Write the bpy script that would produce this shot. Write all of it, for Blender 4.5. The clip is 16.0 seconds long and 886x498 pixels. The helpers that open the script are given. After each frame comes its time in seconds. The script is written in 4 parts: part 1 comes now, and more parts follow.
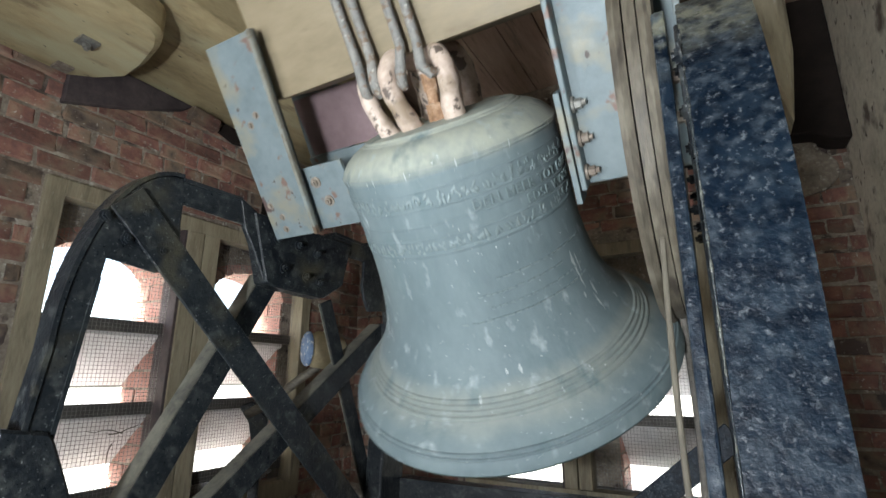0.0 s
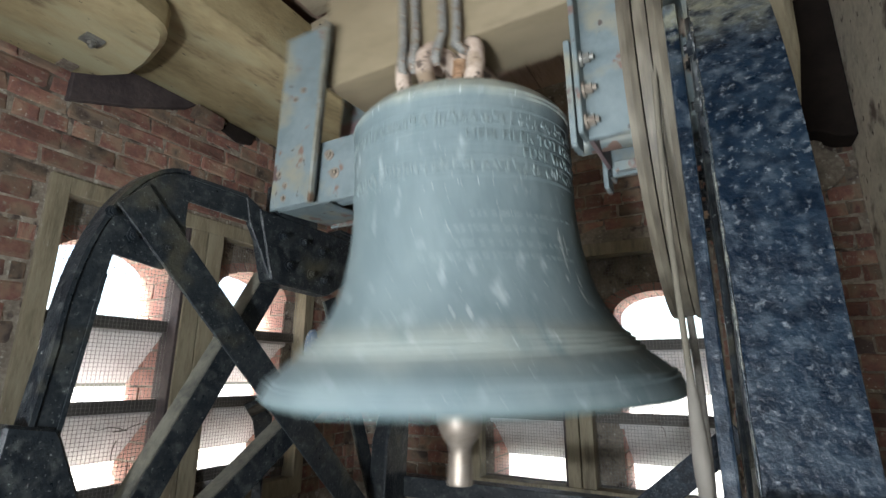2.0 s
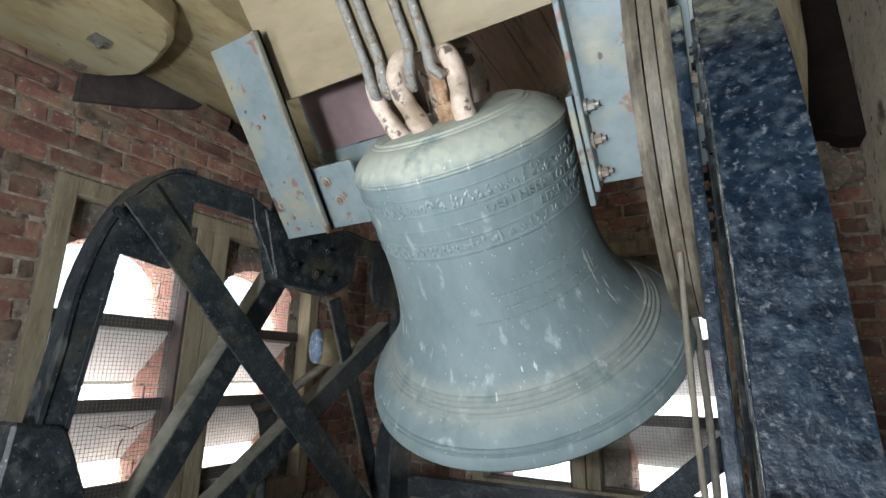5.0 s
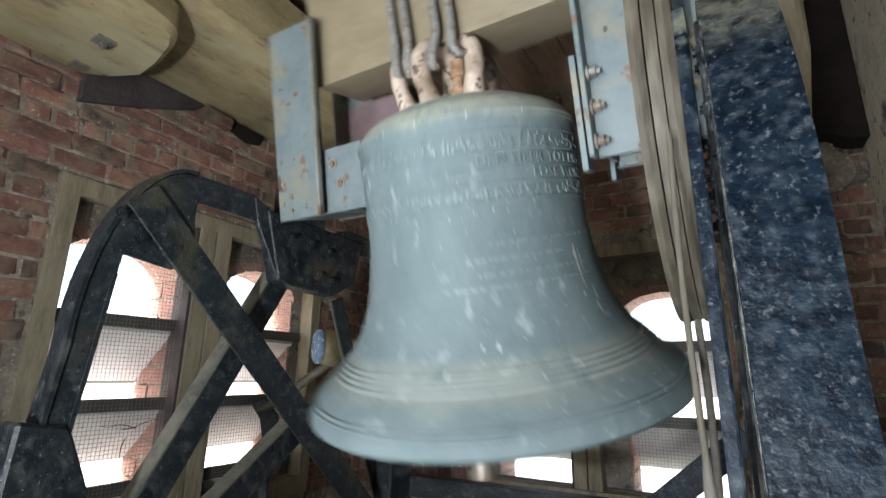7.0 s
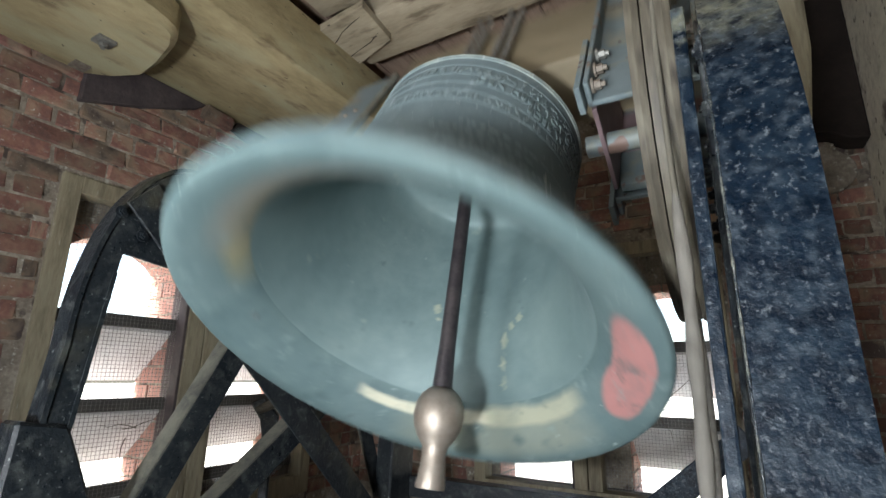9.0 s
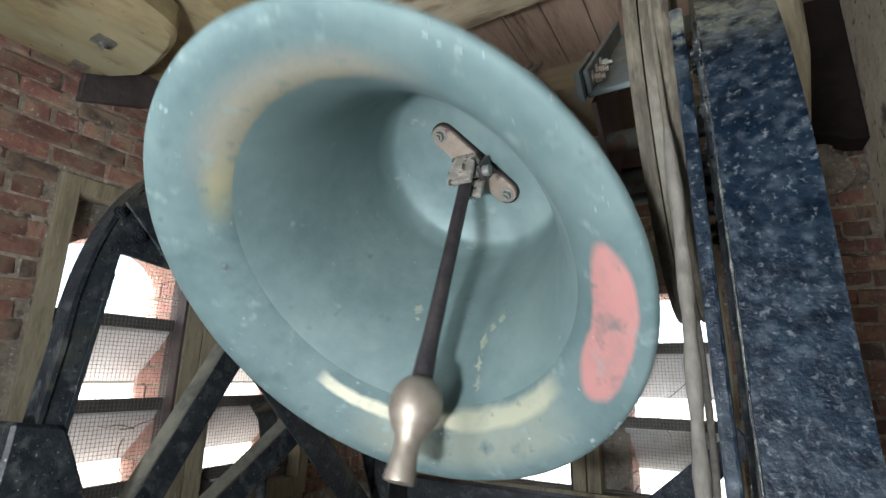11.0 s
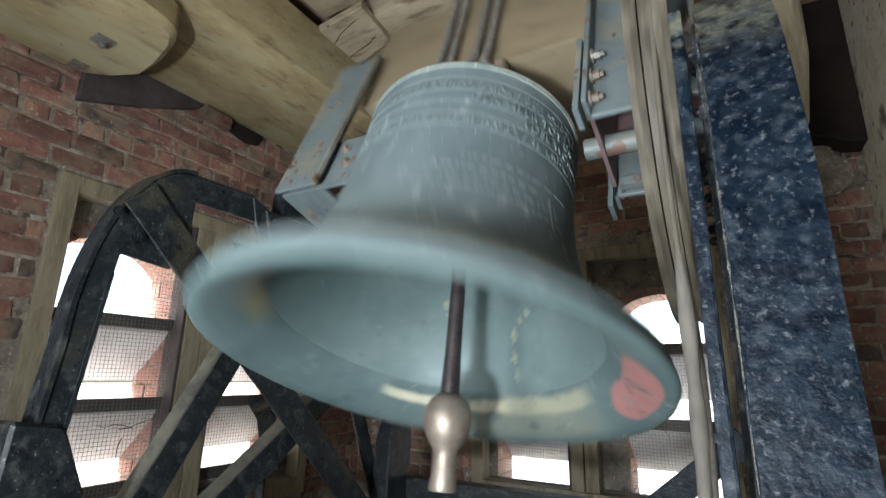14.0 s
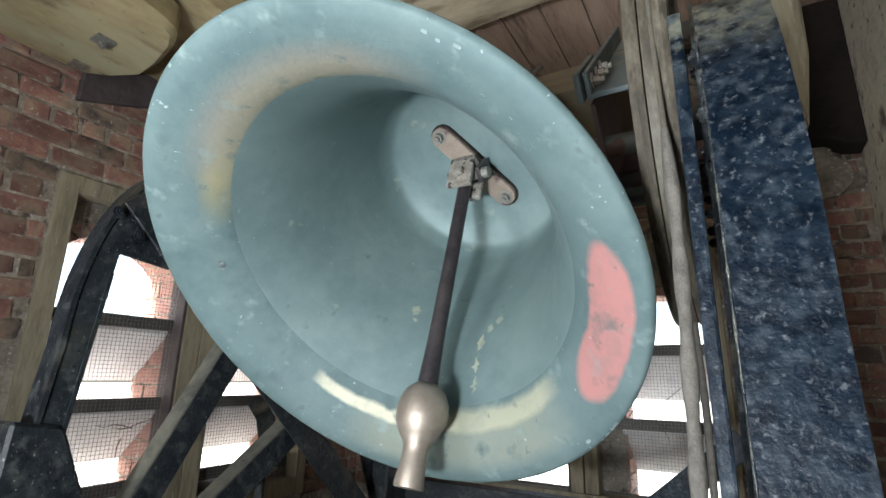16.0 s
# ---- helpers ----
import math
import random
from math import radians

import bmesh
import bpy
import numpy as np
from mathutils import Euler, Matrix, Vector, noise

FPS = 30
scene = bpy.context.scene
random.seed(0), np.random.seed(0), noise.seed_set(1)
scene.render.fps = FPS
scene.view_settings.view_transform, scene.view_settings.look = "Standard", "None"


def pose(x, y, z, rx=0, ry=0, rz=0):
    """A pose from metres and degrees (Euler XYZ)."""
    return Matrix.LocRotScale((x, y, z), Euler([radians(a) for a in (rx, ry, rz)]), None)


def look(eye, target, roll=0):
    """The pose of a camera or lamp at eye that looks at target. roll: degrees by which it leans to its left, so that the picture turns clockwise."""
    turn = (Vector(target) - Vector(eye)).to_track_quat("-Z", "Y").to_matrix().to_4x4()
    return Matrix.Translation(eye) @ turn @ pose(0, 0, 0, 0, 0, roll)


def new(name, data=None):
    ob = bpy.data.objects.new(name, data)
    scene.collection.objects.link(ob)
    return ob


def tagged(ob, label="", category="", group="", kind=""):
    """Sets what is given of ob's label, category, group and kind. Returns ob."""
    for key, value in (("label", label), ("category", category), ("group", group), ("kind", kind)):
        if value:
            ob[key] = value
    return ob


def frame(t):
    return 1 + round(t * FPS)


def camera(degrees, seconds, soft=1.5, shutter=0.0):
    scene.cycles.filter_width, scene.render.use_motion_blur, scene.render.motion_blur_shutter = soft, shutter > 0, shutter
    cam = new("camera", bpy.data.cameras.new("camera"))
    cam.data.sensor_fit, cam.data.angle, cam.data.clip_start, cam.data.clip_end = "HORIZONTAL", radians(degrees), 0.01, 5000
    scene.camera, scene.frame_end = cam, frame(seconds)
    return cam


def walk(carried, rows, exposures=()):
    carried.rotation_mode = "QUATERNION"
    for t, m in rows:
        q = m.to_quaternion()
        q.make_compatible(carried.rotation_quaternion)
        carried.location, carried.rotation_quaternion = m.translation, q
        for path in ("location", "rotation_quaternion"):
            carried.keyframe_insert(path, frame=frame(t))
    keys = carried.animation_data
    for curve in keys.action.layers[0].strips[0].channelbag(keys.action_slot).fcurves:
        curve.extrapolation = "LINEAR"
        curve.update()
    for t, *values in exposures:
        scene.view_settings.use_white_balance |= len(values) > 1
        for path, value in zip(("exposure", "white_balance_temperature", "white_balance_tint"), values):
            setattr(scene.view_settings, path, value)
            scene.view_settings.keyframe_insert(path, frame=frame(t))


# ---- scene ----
EXPOSURE = 2.65
cam = camera(84.11, 16.0, soft=1.5, shutter=0.9)


def aim(x, y, z, yaw, pitch, roll):
    """A camera pose from its place, its heading to the left of +y, its tilt up and its lean."""
    a, b = radians(yaw), radians(pitch)
    way = Vector((-math.sin(a) * math.cos(b), math.cos(a) * math.cos(b), math.sin(b)))
    return look((x, y, z), Vector((x, y, z)) + way, roll)


PATH = [
    (0.0, 0.5382, -1.0303, -0.4962, 29.22, 14.56, 0.14),
    (0.5, 0.5359, -1.0312, -0.4970, 29.20, 14.56, 0.16),
    (1.0, 0.5303, -1.0322, -0.4996, 29.25, 14.57, 0.18),
    (1.5, 0.5298, -1.0313, -0.5003, 29.36, 14.56, 0.21),
    (2.0, 0.5281, -1.0310, -0.5016, 29.44, 14.51, 0.24),
    (2.5, 0.5280, -1.0322, -0.5014, 29.57, 14.50, 0.29),
    (3.0, 0.5283, -1.0321, -0.5010, 29.67, 14.50, 0.35),
    (3.5, 0.5284, -1.0321, -0.5007, 29.80, 14.48, 0.43),
    (4.0, 0.5288, -1.0331, -0.5007, 29.87, 14.48, 0.46),
    (6.5, 0.5292, -1.0327, -0.4992, 30.17, 14.47, 0.69),
    (7.0, 0.5291, -1.0341, -0.4983, 30.23, 14.48, 0.71),
    (7.5, 0.5294, -1.0336, -0.4990, 30.29, 14.52, 0.73),
    (8.0, 0.5299, -1.0324, -0.4993, 30.30, 14.53, 0.74),
    (8.5, 0.5305, -1.0319, -0.4995, 30.31, 14.52, 0.75),
    (9.0, 0.5309, -1.0323, -0.4994, 30.32, 14.51, 0.78),
    (11.5, 0.5316, -1.0302, -0.4985, 30.21, 14.62, 0.92),
    (12.0, 0.5324, -1.0322, -0.4988, 30.18, 14.62, 0.93),
    (12.5, 0.5332, -1.0328, -0.4979, 30.18, 14.60, 0.95),
    (13.0, 0.5334, -1.0326, -0.4979, 30.14, 14.61, 0.96),
    (13.5, 0.5329, -1.0325, -0.4977, 30.13, 14.61, 0.98),
    (14.0, 0.5323, -1.0325, -0.4984, 30.12, 14.62, 1.00),
    (14.5, 0.5327, -1.0331, -0.4984, 30.12, 14.64, 1.04),
    (15.0, 0.5333, -1.0328, -0.4974, 30.14, 14.63, 1.07),
    (15.5, 0.5335, -1.0327, -0.4972, 30.13, 14.67, 1.11),
    (16.0, 0.5334, -1.0325, -0.4970, 30.13, 14.67, 1.13),
]
walk(cam, [(t, aim(*row)) for t, *row in PATH], exposures=[(0.0, EXPOSURE), (16.0, EXPOSURE)])

# ---- light ----
world = bpy.data.worlds.new("overcast_sky")
scene.world = world
world.use_nodes = True
wn = world.node_tree
sky = wn.nodes.new("ShaderNodeTexSky")
sky.sky_type, sky.sun_disc = "NISHITA", False
sky.sun_elevation, sky.sun_rotation = radians(42), radians(200)
sky.air_density, sky.dust_density = 1.0, 3.0
wn.nodes["Background"].inputs["Strength"].default_value = 0.15
wn.links.new(sky.outputs["Color"], wn.nodes["Background"].inputs["Color"])

sun = new("sun", bpy.data.lights.new("sun", "SUN"))
sun.data.energy, sun.data.angle, sun.data.color = 5.0, radians(10), (1.0, 0.95, 0.88)
sun.matrix_world = look((-2, -6, 6), (0, 0, 0))

# daylight through unseen openings behind the camera; the last two lamps are added fill
for x, y, z, tx, ty, tz, w, h, power in (
        (0.34, -1.875, -0.93, -0.22, 0.0, 0.15, 0.15, 0.18, 4.3),
        (0.12, -1.875, -0.40, 0.40, 0.0, 0.2, 0.26, 0.50, 0.75),
        (-0.49, -1.875, -0.55, 0.1, 0.0, 0.35, 0.40, 0.85, 1.5)):
    lamp = new("window_and_fill_light", bpy.data.lights.new("window_and_fill_light", "AREA"))
    lamp.data.shape, lamp.data.size, lamp.data.size_y = "RECTANGLE", w, h
    lamp.data.energy, lamp.data.color = power, (0.88, 0.945, 1.0)
    lamp.data.spread = radians(125)
    lamp.matrix_world = look((x, y, z), (tx, ty, tz))


# ---- materials ----
def surface(name, cols, scale=8.0, rough=(0.6, 0.85), metal=0.0, bump=0.3, bump_scale=60.0, stretch=(1, 1, 1),
            spots=None, vary=0.0, islands=False, detail=6.0, zbands=(), sectors=(), gloss=0.5, bump_detail=6.0):
    """A worn surface: two scales of noise through a colour ramp, optional spots (colour, scale, low, high),
    bands of another colour along the object's z, and a value that varies from piece to piece."""
    m = bpy.data.materials.new(name)
    m.use_nodes = True
    nt = m.node_tree
    N, K = nt.nodes.new, nt.links.new
    bsdf = nt.nodes["Principled BSDF"]
    tc = N("ShaderNodeTexCoord")
    info = N("ShaderNodeObjectInfo")
    off = N("ShaderNodeVectorMath")
    off.operation = "ADD"
    mul = N("ShaderNodeMath")
    mul.operation, mul.inputs[1].default_value = "MULTIPLY", 37.0 if vary else 0.0
    K(info.outputs["Random"], mul.inputs[0])
    K(tc.outputs["Object"], off.inputs[0])
    K(mul.outputs[0], off.inputs[1])
    mp = N("ShaderNodeMapping")
    mp.inputs["Scale"].default_value = stretch
    K(off.outputs[0], mp.inputs["Vector"])

    def nz(sc, det=detail, rg=0.6):
        n = N("ShaderNodeTexNoise")
        n.inputs["Scale"].default_value, n.inputs["Detail"].default_value, n.inputs["Roughness"].default_value = sc, det, rg
        K(mp.outputs[0], n.inputs["Vector"])
        return n.outputs["Fac"]

    def ramp(fac, stops):
        r = N("ShaderNodeValToRGB")
        e = r.color_ramp.elements
        while len(e) < len(stops):
            e.new(0.5)
        for el, (pos, c) in zip(e, stops):
            el.position = pos
            el.color = (*c, 1) if len(c) == 3 else c
        K(fac, r.inputs[0])
        return r.outputs["Color"]

    def mix(fac, a, b, kind="MIX"):
        x = N("ShaderNodeMix")
        x.data_type, x.blend_type = "RGBA", kind
        for sock, val in ((x.inputs["Factor"], fac), (x.inputs["A"], a), (x.inputs["B"], b)):
            if isinstance(val, (int, float)):
                sock.default_value = val
            elif isinstance(val, tuple):
                sock.default_value = (*val, 1)
            else:
                K(val, sock)
        return x.outputs["Result"]

    big, small = nz(scale), nz(scale * 6.3)
    avg = N("ShaderNodeMath")
    avg.operation = "MULTIPLY_ADD"
    avg.inputs[1].default_value = 0.35
    K(small, avg.inputs[0])
    sc2 = N("ShaderNodeMath")
    sc2.operation, sc2.inputs[1].default_value = "MULTIPLY", 0.65
    K(big, sc2.inputs[0])
    K(sc2.outputs[0], avg.inputs[2])
    n = len(cols)
    col = ramp(avg.outputs[0], [(0.34 + 0.32 * i / max(1, n - 1), c) for i, c in enumerate(cols)])
    if zbands:
        sep = N("ShaderNodeSeparateXYZ")
        K(tc.outputs["Object"], sep.inputs[0])
        add = N("ShaderNodeMath")
        add.operation, add.inputs[1].default_value = "MULTIPLY_ADD", 0.05
        K(big, add.inputs[0])
        K(sep.outputs["Z"], add.inputs[2])
        for lo, hi, soft, c, amt in zbands:
            mr = N("ShaderNodeMapRange")
            for k, v in ((1, lo), (2, lo + soft), (3, 0.0), (4, amt)):
                mr.inputs[k].default_value = v
            K(add.outputs[0], mr.inputs[0])
            mr2 = N("ShaderNodeMapRange")
            for k, v in ((1, hi - soft), (2, hi), (3, 1.0), (4, 0.0)):
                mr2.inputs[k].default_value = v
            K(add.outputs[0], mr2.inputs[0])
            pr = N("ShaderNodeMath")
            pr.operation = "MULTIPLY"
            K(mr.outputs[0], pr.inputs[0])
            K(mr2.outputs[0], pr.inputs[1])
            pr2 = N("ShaderNodeMath")
            pr2.operation = "MULTIPLY"
            K(pr.outputs[0], pr2.inputs[0])
            K(ramp(small, [(0.3, (0.6,) * 3), (0.6, (1,) * 3)]), pr2.inputs[1])
            col = mix(pr2.outputs[0], col, c)
    for mid, half, fade, r0, r1, rfade, c, amt, *crisp in sectors:
        flat = N("ShaderNodeVectorMath")
        flat.operation, flat.inputs[1].default_value = "MULTIPLY", (1, 1, 0)
        K(tc.outputs["Object"], flat.inputs[0])
        ln = N("ShaderNodeVectorMath")
        ln.operation = "LENGTH"
        K(flat.outputs[0], ln.inputs[0])
        unit = N("ShaderNodeVectorMath")
        unit.operation = "NORMALIZE"
        K(flat.outputs[0], unit.inputs[0])
        dot = N("ShaderNodeVectorMath")
        dot.operation, dot.inputs[1].default_value = "DOT_PRODUCT", (math.cos(radians(mid)), math.sin(radians(mid)), 0)
        K(unit.outputs[0], dot.inputs[0])
        wave = N("ShaderNodeMath")
        wave.operation, wave.inputs[1].default_value = "MULTIPLY_ADD", 0.032
        K(big, wave.inputs[0])
        K(ln.outputs["Value"], wave.inputs[2])
        fac = None
        for src, a, b, va, vb in ((dot.outputs["Value"], math.cos(radians(half + fade)), math.cos(radians(half)), 0.0, amt),
                                  (wave.outputs[0], r0 + 0.016 - rfade, r0 + 0.016, 0.0, 1.0), (wave.outputs[0], r1 + 0.016, r1 + 0.016 + rfade, 1.0, 0.0)):
            mr = N("ShaderNodeMapRange")
            for k, v in ((1, a), (2, b), (3, va), (4, vb)):
                mr.inputs[k].default_value = v
            K(src, mr.inputs[0])
            if fac is None:
                fac = mr.outputs[0]
            else:
                pr = N("ShaderNodeMath")
                pr.operation = "MULTIPLY"
                K(fac, pr.inputs[0])
                K(mr.outputs[0], pr.inputs[1])
                fac = pr.outputs[0]
        if crisp:
            mr = N("ShaderNodeMapRange")
            for k, v in ((1, 0.30), (2, 0.44), (3, 0.0), (4, amt)):
                mr.inputs[k].default_value = v
            K(fac, mr.inputs[0])
            fac = mr.outputs[0]
        grain = N("ShaderNodeMath")
        grain.operation = "MULTIPLY"
        K(fac, grain.inputs[0])
        K(ramp(nz(26, 5.0, 0.6), [(0.34, (0.78,) * 3), (0.48, (1,) * 3)]), grain.inputs[1])
        col = mix(grain.outputs[0], col, c)
    for c, s, lo, hi in spots or ():
        col = mix(ramp(nz(s, 4.0, 0.55), [(lo, (0, 0, 0)), (hi, (1, 1, 1))]), col, c)
    if vary:
        if islands:
            rnd = N("ShaderNodeNewGeometry").outputs["Random Per Island"]
        else:
            rnd = info.outputs["Random"]
        hsv = N("ShaderNodeHueSaturation")
        mr = N("ShaderNodeMapRange")
        mr.inputs[3].default_value, mr.inputs[4].default_value = 1 - vary, 1 + vary
        K(rnd, mr.inputs[0])
        K(mr.outputs[0], hsv.inputs["Value"])
        K(col, hsv.inputs["Color"])
        col = hsv.outputs[0]
    K(col, bsdf.inputs["Base Color"])
    rr = N("ShaderNodeMapRange")
    rr.inputs[1].default_value, rr.inputs[2].default_value = 0.3, 0.7
    rr.inputs[3].default_value, rr.inputs[4].default_value = rough
    K(small, rr.inputs[0])
    K(rr.outputs[0], bsdf.inputs["Roughness"])
    bsdf.inputs["Metallic"].default_value = metal
    bsdf.inputs["Specular IOR Level"].default_value = gloss
    if bump:
        b = N("ShaderNodeBump")
        b.inputs["Strength"].default_value, b.inputs["Distance"].default_value = bump, 0.004
        K(nz(bump_scale, bump_detail), b.inputs["Height"])
        K(b.outputs[0], bsdf.inputs["Normal"])
    return m


PATINA = surface("bell_patina", [(0.098, 0.135, 0.146), (0.133, 0.175, 0.185), (0.171, 0.215, 0.221)], 6, (0.64, 0.85), 0.0, 0.25, 90, stretch=(1, 1, 0.45),
                 spots=[((0.31, 0.36, 0.36), 30, 0.60, 0.78), ((0.095, 0.138, 0.148), 14, 0.58, 0.75), ((0.50, 0.54, 0.52), 120, 0.70, 0.74)],
                 zbands=[(0.092, 0.30, 0.03, (0.33, 0.345, 0.285), 0.9), (-0.448, -0.362, 0.024, (0.28, 0.29, 0.245), 0.5)])
LIP = surface("bell_lip_patina", [(0.070, 0.113, 0.117), (0.102, 0.151, 0.152), (0.138, 0.189, 0.186)], 5, (0.62, 0.82), 0.05, 0.3, 60,
              spots=[((0.20, 0.26, 0.25), 24, 0.60, 0.80), ((0.07, 0.11, 0.112), 13, 0.58, 0.72), ((0.085, 0.12, 0.12), 40, 0.64, 0.76), ((0.33, 0.39, 0.37), 70, 0.69, 0.75)],
              sectors=[(-108, 30, 18, 0.345, 0.358, 0.022, (0.30, 0.26, 0.135), 0.75), (-96, 26, 20, 0.350, 0.375, 0.03, (0.23, 0.215, 0.18), 0.7),
                       (84, 26, 16, 0.372, 0.415, 0.025, (0.25, 0.26, 0.20), 0.55), (112, 24, 5, 0.356, 0.368, 0.006, (0.56, 0.53, 0.40), 0.9),
                       (67, 17, 9, 0.353, 0.370, 0.009, (0.42, 0.40, 0.28), 0.62), (15.5, 7, 19, 0.392, 0.404, 0.046, (0.40, 0.18, 0.165), 0.95, True)])
PATINA_IN = surface("bell_inner_patina", [(0.105, 0.155, 0.158), (0.142, 0.20, 0.20), (0.185, 0.245, 0.238)], 4, (0.45, 0.65), 0.15, 0.15, 60,
                    spots=[((0.34, 0.38, 0.30), 11, 0.68, 0.8), ((0.10, 0.14, 0.145), 18, 0.66, 0.76), ((0.32, 0.36, 0.34), 60, 0.72, 0.76)])
CASTLINE = surface("raised_bronze", [(0.145, 0.192, 0.20), (0.21, 0.257, 0.256)], 9, (0.4, 0.6), 0.3, 0.2, 80)
CLEVIS = surface("worn_clevis_iron", [(0.16, 0.135, 0.11), (0.33, 0.30, 0.26), (0.50, 0.48, 0.43)], 45, (0.35, 0.6), 0.35, 0.5, 120, spots=[((0.05, 0.035, 0.025), 40, 0.56, 0.64)])
STAPLE = surface("tan_staple_iron", [(0.20, 0.15, 0.115), (0.30, 0.245, 0.20)], 25, (0.55, 0.8), 0.1, 0.4, 90, spots=[((0.10, 0.06, 0.06), 14, 0.54, 0.62)])
CHIP = surface("pale_chipped_patina", [(0.17, 0.23, 0.225), (0.29, 0.35, 0.335)], 90, (0.5, 0.75), 0, 0.5, 120)
LIMERUN = surface("dried_lime_run", [(0.17, 0.225, 0.20), (0.27, 0.30, 0.235), (0.36, 0.37, 0.29)], 40, (0.6, 0.85), 0, 0.3, 120)
PIT = surface("dark_pitted_bronze", [(0.03, 0.045, 0.045), (0.10, 0.13, 0.13), (0.30, 0.35, 0.34)], 70, (0.5, 0.8), 0.1, 0.8, 120)
CANON = surface("flaking_pink_paint", [(0.32, 0.24, 0.185), (0.46, 0.365, 0.30), (0.55, 0.46, 0.39)], 14, (0.5, 0.7), 0, 0.4, 50,
                spots=[((0.24, 0.18, 0.125), 10, 0.52, 0.64), ((0.10, 0.075, 0.06), 26, 0.58, 0.63)])
STEELBLUE = surface("pale_blue_steel_paint", [(0.098, 0.126, 0.134), (0.138, 0.174, 0.184), (0.176, 0.213, 0.220)], 7, (0.45, 0.65), 0.1, 0.3, 50,
                    spots=[((0.21, 0.20, 0.15), 9, 0.53, 0.68), ((0.15, 0.095, 0.075), 15, 0.61, 0.65), ((0.085, 0.055, 0.05), 8, 0.635, 0.66), ((0.07, 0.055, 0.05), 22, 0.67, 0.70)])
RUSTSTEEL = surface("rust_edged_steel_paint", [(0.12, 0.105, 0.075), (0.18, 0.18, 0.15), (0.21, 0.245, 0.245)], 10, (0.55, 0.8), 0.1, 0.5, 70,
                    spots=[((0.10, 0.06, 0.035), 18, 0.55, 0.63), ((0.22, 0.20, 0.13), 40, 0.60, 0.68)])
FRAMEPAINT = surface("black_frame_paint", [(0.004, 0.0055, 0.008), (0.010, 0.013, 0.0165), (0.024, 0.028, 0.030)], 16, (0.25, 0.5), 0.0, 0.6, 120,
                     spots=[((0.050, 0.055, 0.054), 34, 0.52, 0.72), ((0.17, 0.18, 0.175), 150, 0.63, 0.74), ((0.075, 0.066, 0.040), 5, 0.58, 0.76)], gloss=0.30)
DUSTYSTEEL = surface("dusty_steel_edge", [(0.05, 0.052, 0.045), (0.13, 0.125, 0.10), (0.20, 0.19, 0.15)], 12, (0.7, 0.9), 0, 0.5, 90)
# finest pale specks are glints put into the colour; gloss stays low
FLANGEPAINT = surface("black_blue_glint_speck_paint", [(0.0018, 0.0048, 0.0100), (0.0038, 0.0088, 0.0165), (0.0064, 0.0132, 0.0225)], 14, (0.24, 0.46), 0.0, 0.42, 150,
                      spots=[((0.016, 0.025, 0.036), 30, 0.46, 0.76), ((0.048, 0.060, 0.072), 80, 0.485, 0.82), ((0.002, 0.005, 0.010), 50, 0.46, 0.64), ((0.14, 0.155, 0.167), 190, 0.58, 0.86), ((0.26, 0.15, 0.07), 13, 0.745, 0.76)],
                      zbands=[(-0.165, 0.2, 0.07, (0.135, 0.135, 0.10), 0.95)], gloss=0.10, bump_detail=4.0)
# dark to pale ramp whose pale end imitates glints
GLINTBEAD = surface("edge_glint_colour", [(0.006, 0.011, 0.018), (0.03, 0.036, 0.04), (0.13, 0.13, 0.11)], 90, (0.12, 0.3), 0.0, 0.6, 160)
DROPPING = surface("dried_dropping", [(0.30, 0.34, 0.34), (0.46, 0.49, 0.47)], 60, (0.7, 0.9), 0, 0.2, 120)
RUST = surface("rusty_bolt", [(0.13, 0.10, 0.08), (0.22, 0.185, 0.15), (0.30, 0.265, 0.22)], 60, (0.5, 0.8), 0.3, 0.4, 120)
NUTRUST = surface("orange_rust", [(0.13, 0.07, 0.035), (0.27, 0.155, 0.085), (0.40, 0.29, 0.20)], 45, (0.6, 0.85), 0.1, 0.5, 120)
ZINC = surface("dull_zinc", [(0.16, 0.155, 0.14), (0.28, 0.275, 0.25)], 60, (0.45, 0.65), 0.5, 0.2, 120)
RODSTEEL = surface("dusty_steel_rod", [(0.15, 0.15, 0.145), (0.27, 0.26, 0.235)], 40, (0.55, 0.8), 0.2, 0.9, 150, spots=[((0.17, 0.12, 0.085), 55, 0.54, 0.62), ((0.40, 0.39, 0.35), 90, 0.62, 0.68)])
SHAFT = surface("dark_clapper_iron", [(0.035, 0.03, 0.035), (0.09, 0.075, 0.075)], 20, (0.35, 0.55), 0.6, 0.2, 80)
BALL = surface("worn_clapper_iron", [(0.25, 0.20, 0.16), (0.38, 0.33, 0.28)], 20, (0.38, 0.58), 0.6, 0.2, 80)
REDOXIDE = surface("red_oxide_plate", [(0.13, 0.085, 0.09), (0.20, 0.14, 0.145)], 9, (0.5, 0.7), 0.1, 0.2, 60)
HEADWOOD = surface("pale_planed_timber", [(0.160, 0.128, 0.078), (0.215, 0.174, 0.110), (0.255, 0.209, 0.138)], 4, (0.5, 0.7), 0, 0.2, 60, stretch=(0.6, 1.9, 1.9),
                   spots=[((0.15, 0.115, 0.07), 9, 0.60, 0.74)])
BEAMWOOD = surface("old_oak_beam", [(0.20, 0.158, 0.082), (0.33, 0.265, 0.145), (0.43, 0.36, 0.21)], 5, (0.6, 0.8), 0, 0.6, 60, stretch=(1.5, 0.55, 1.5),
                   spots=[((0.38, 0.35, 0.22), 4, 0.50, 0.68), ((0.16, 0.115, 0.065), 9, 0.60, 0.74), ((0.06, 0.045, 0.03), 30, 0.69, 0.72)])
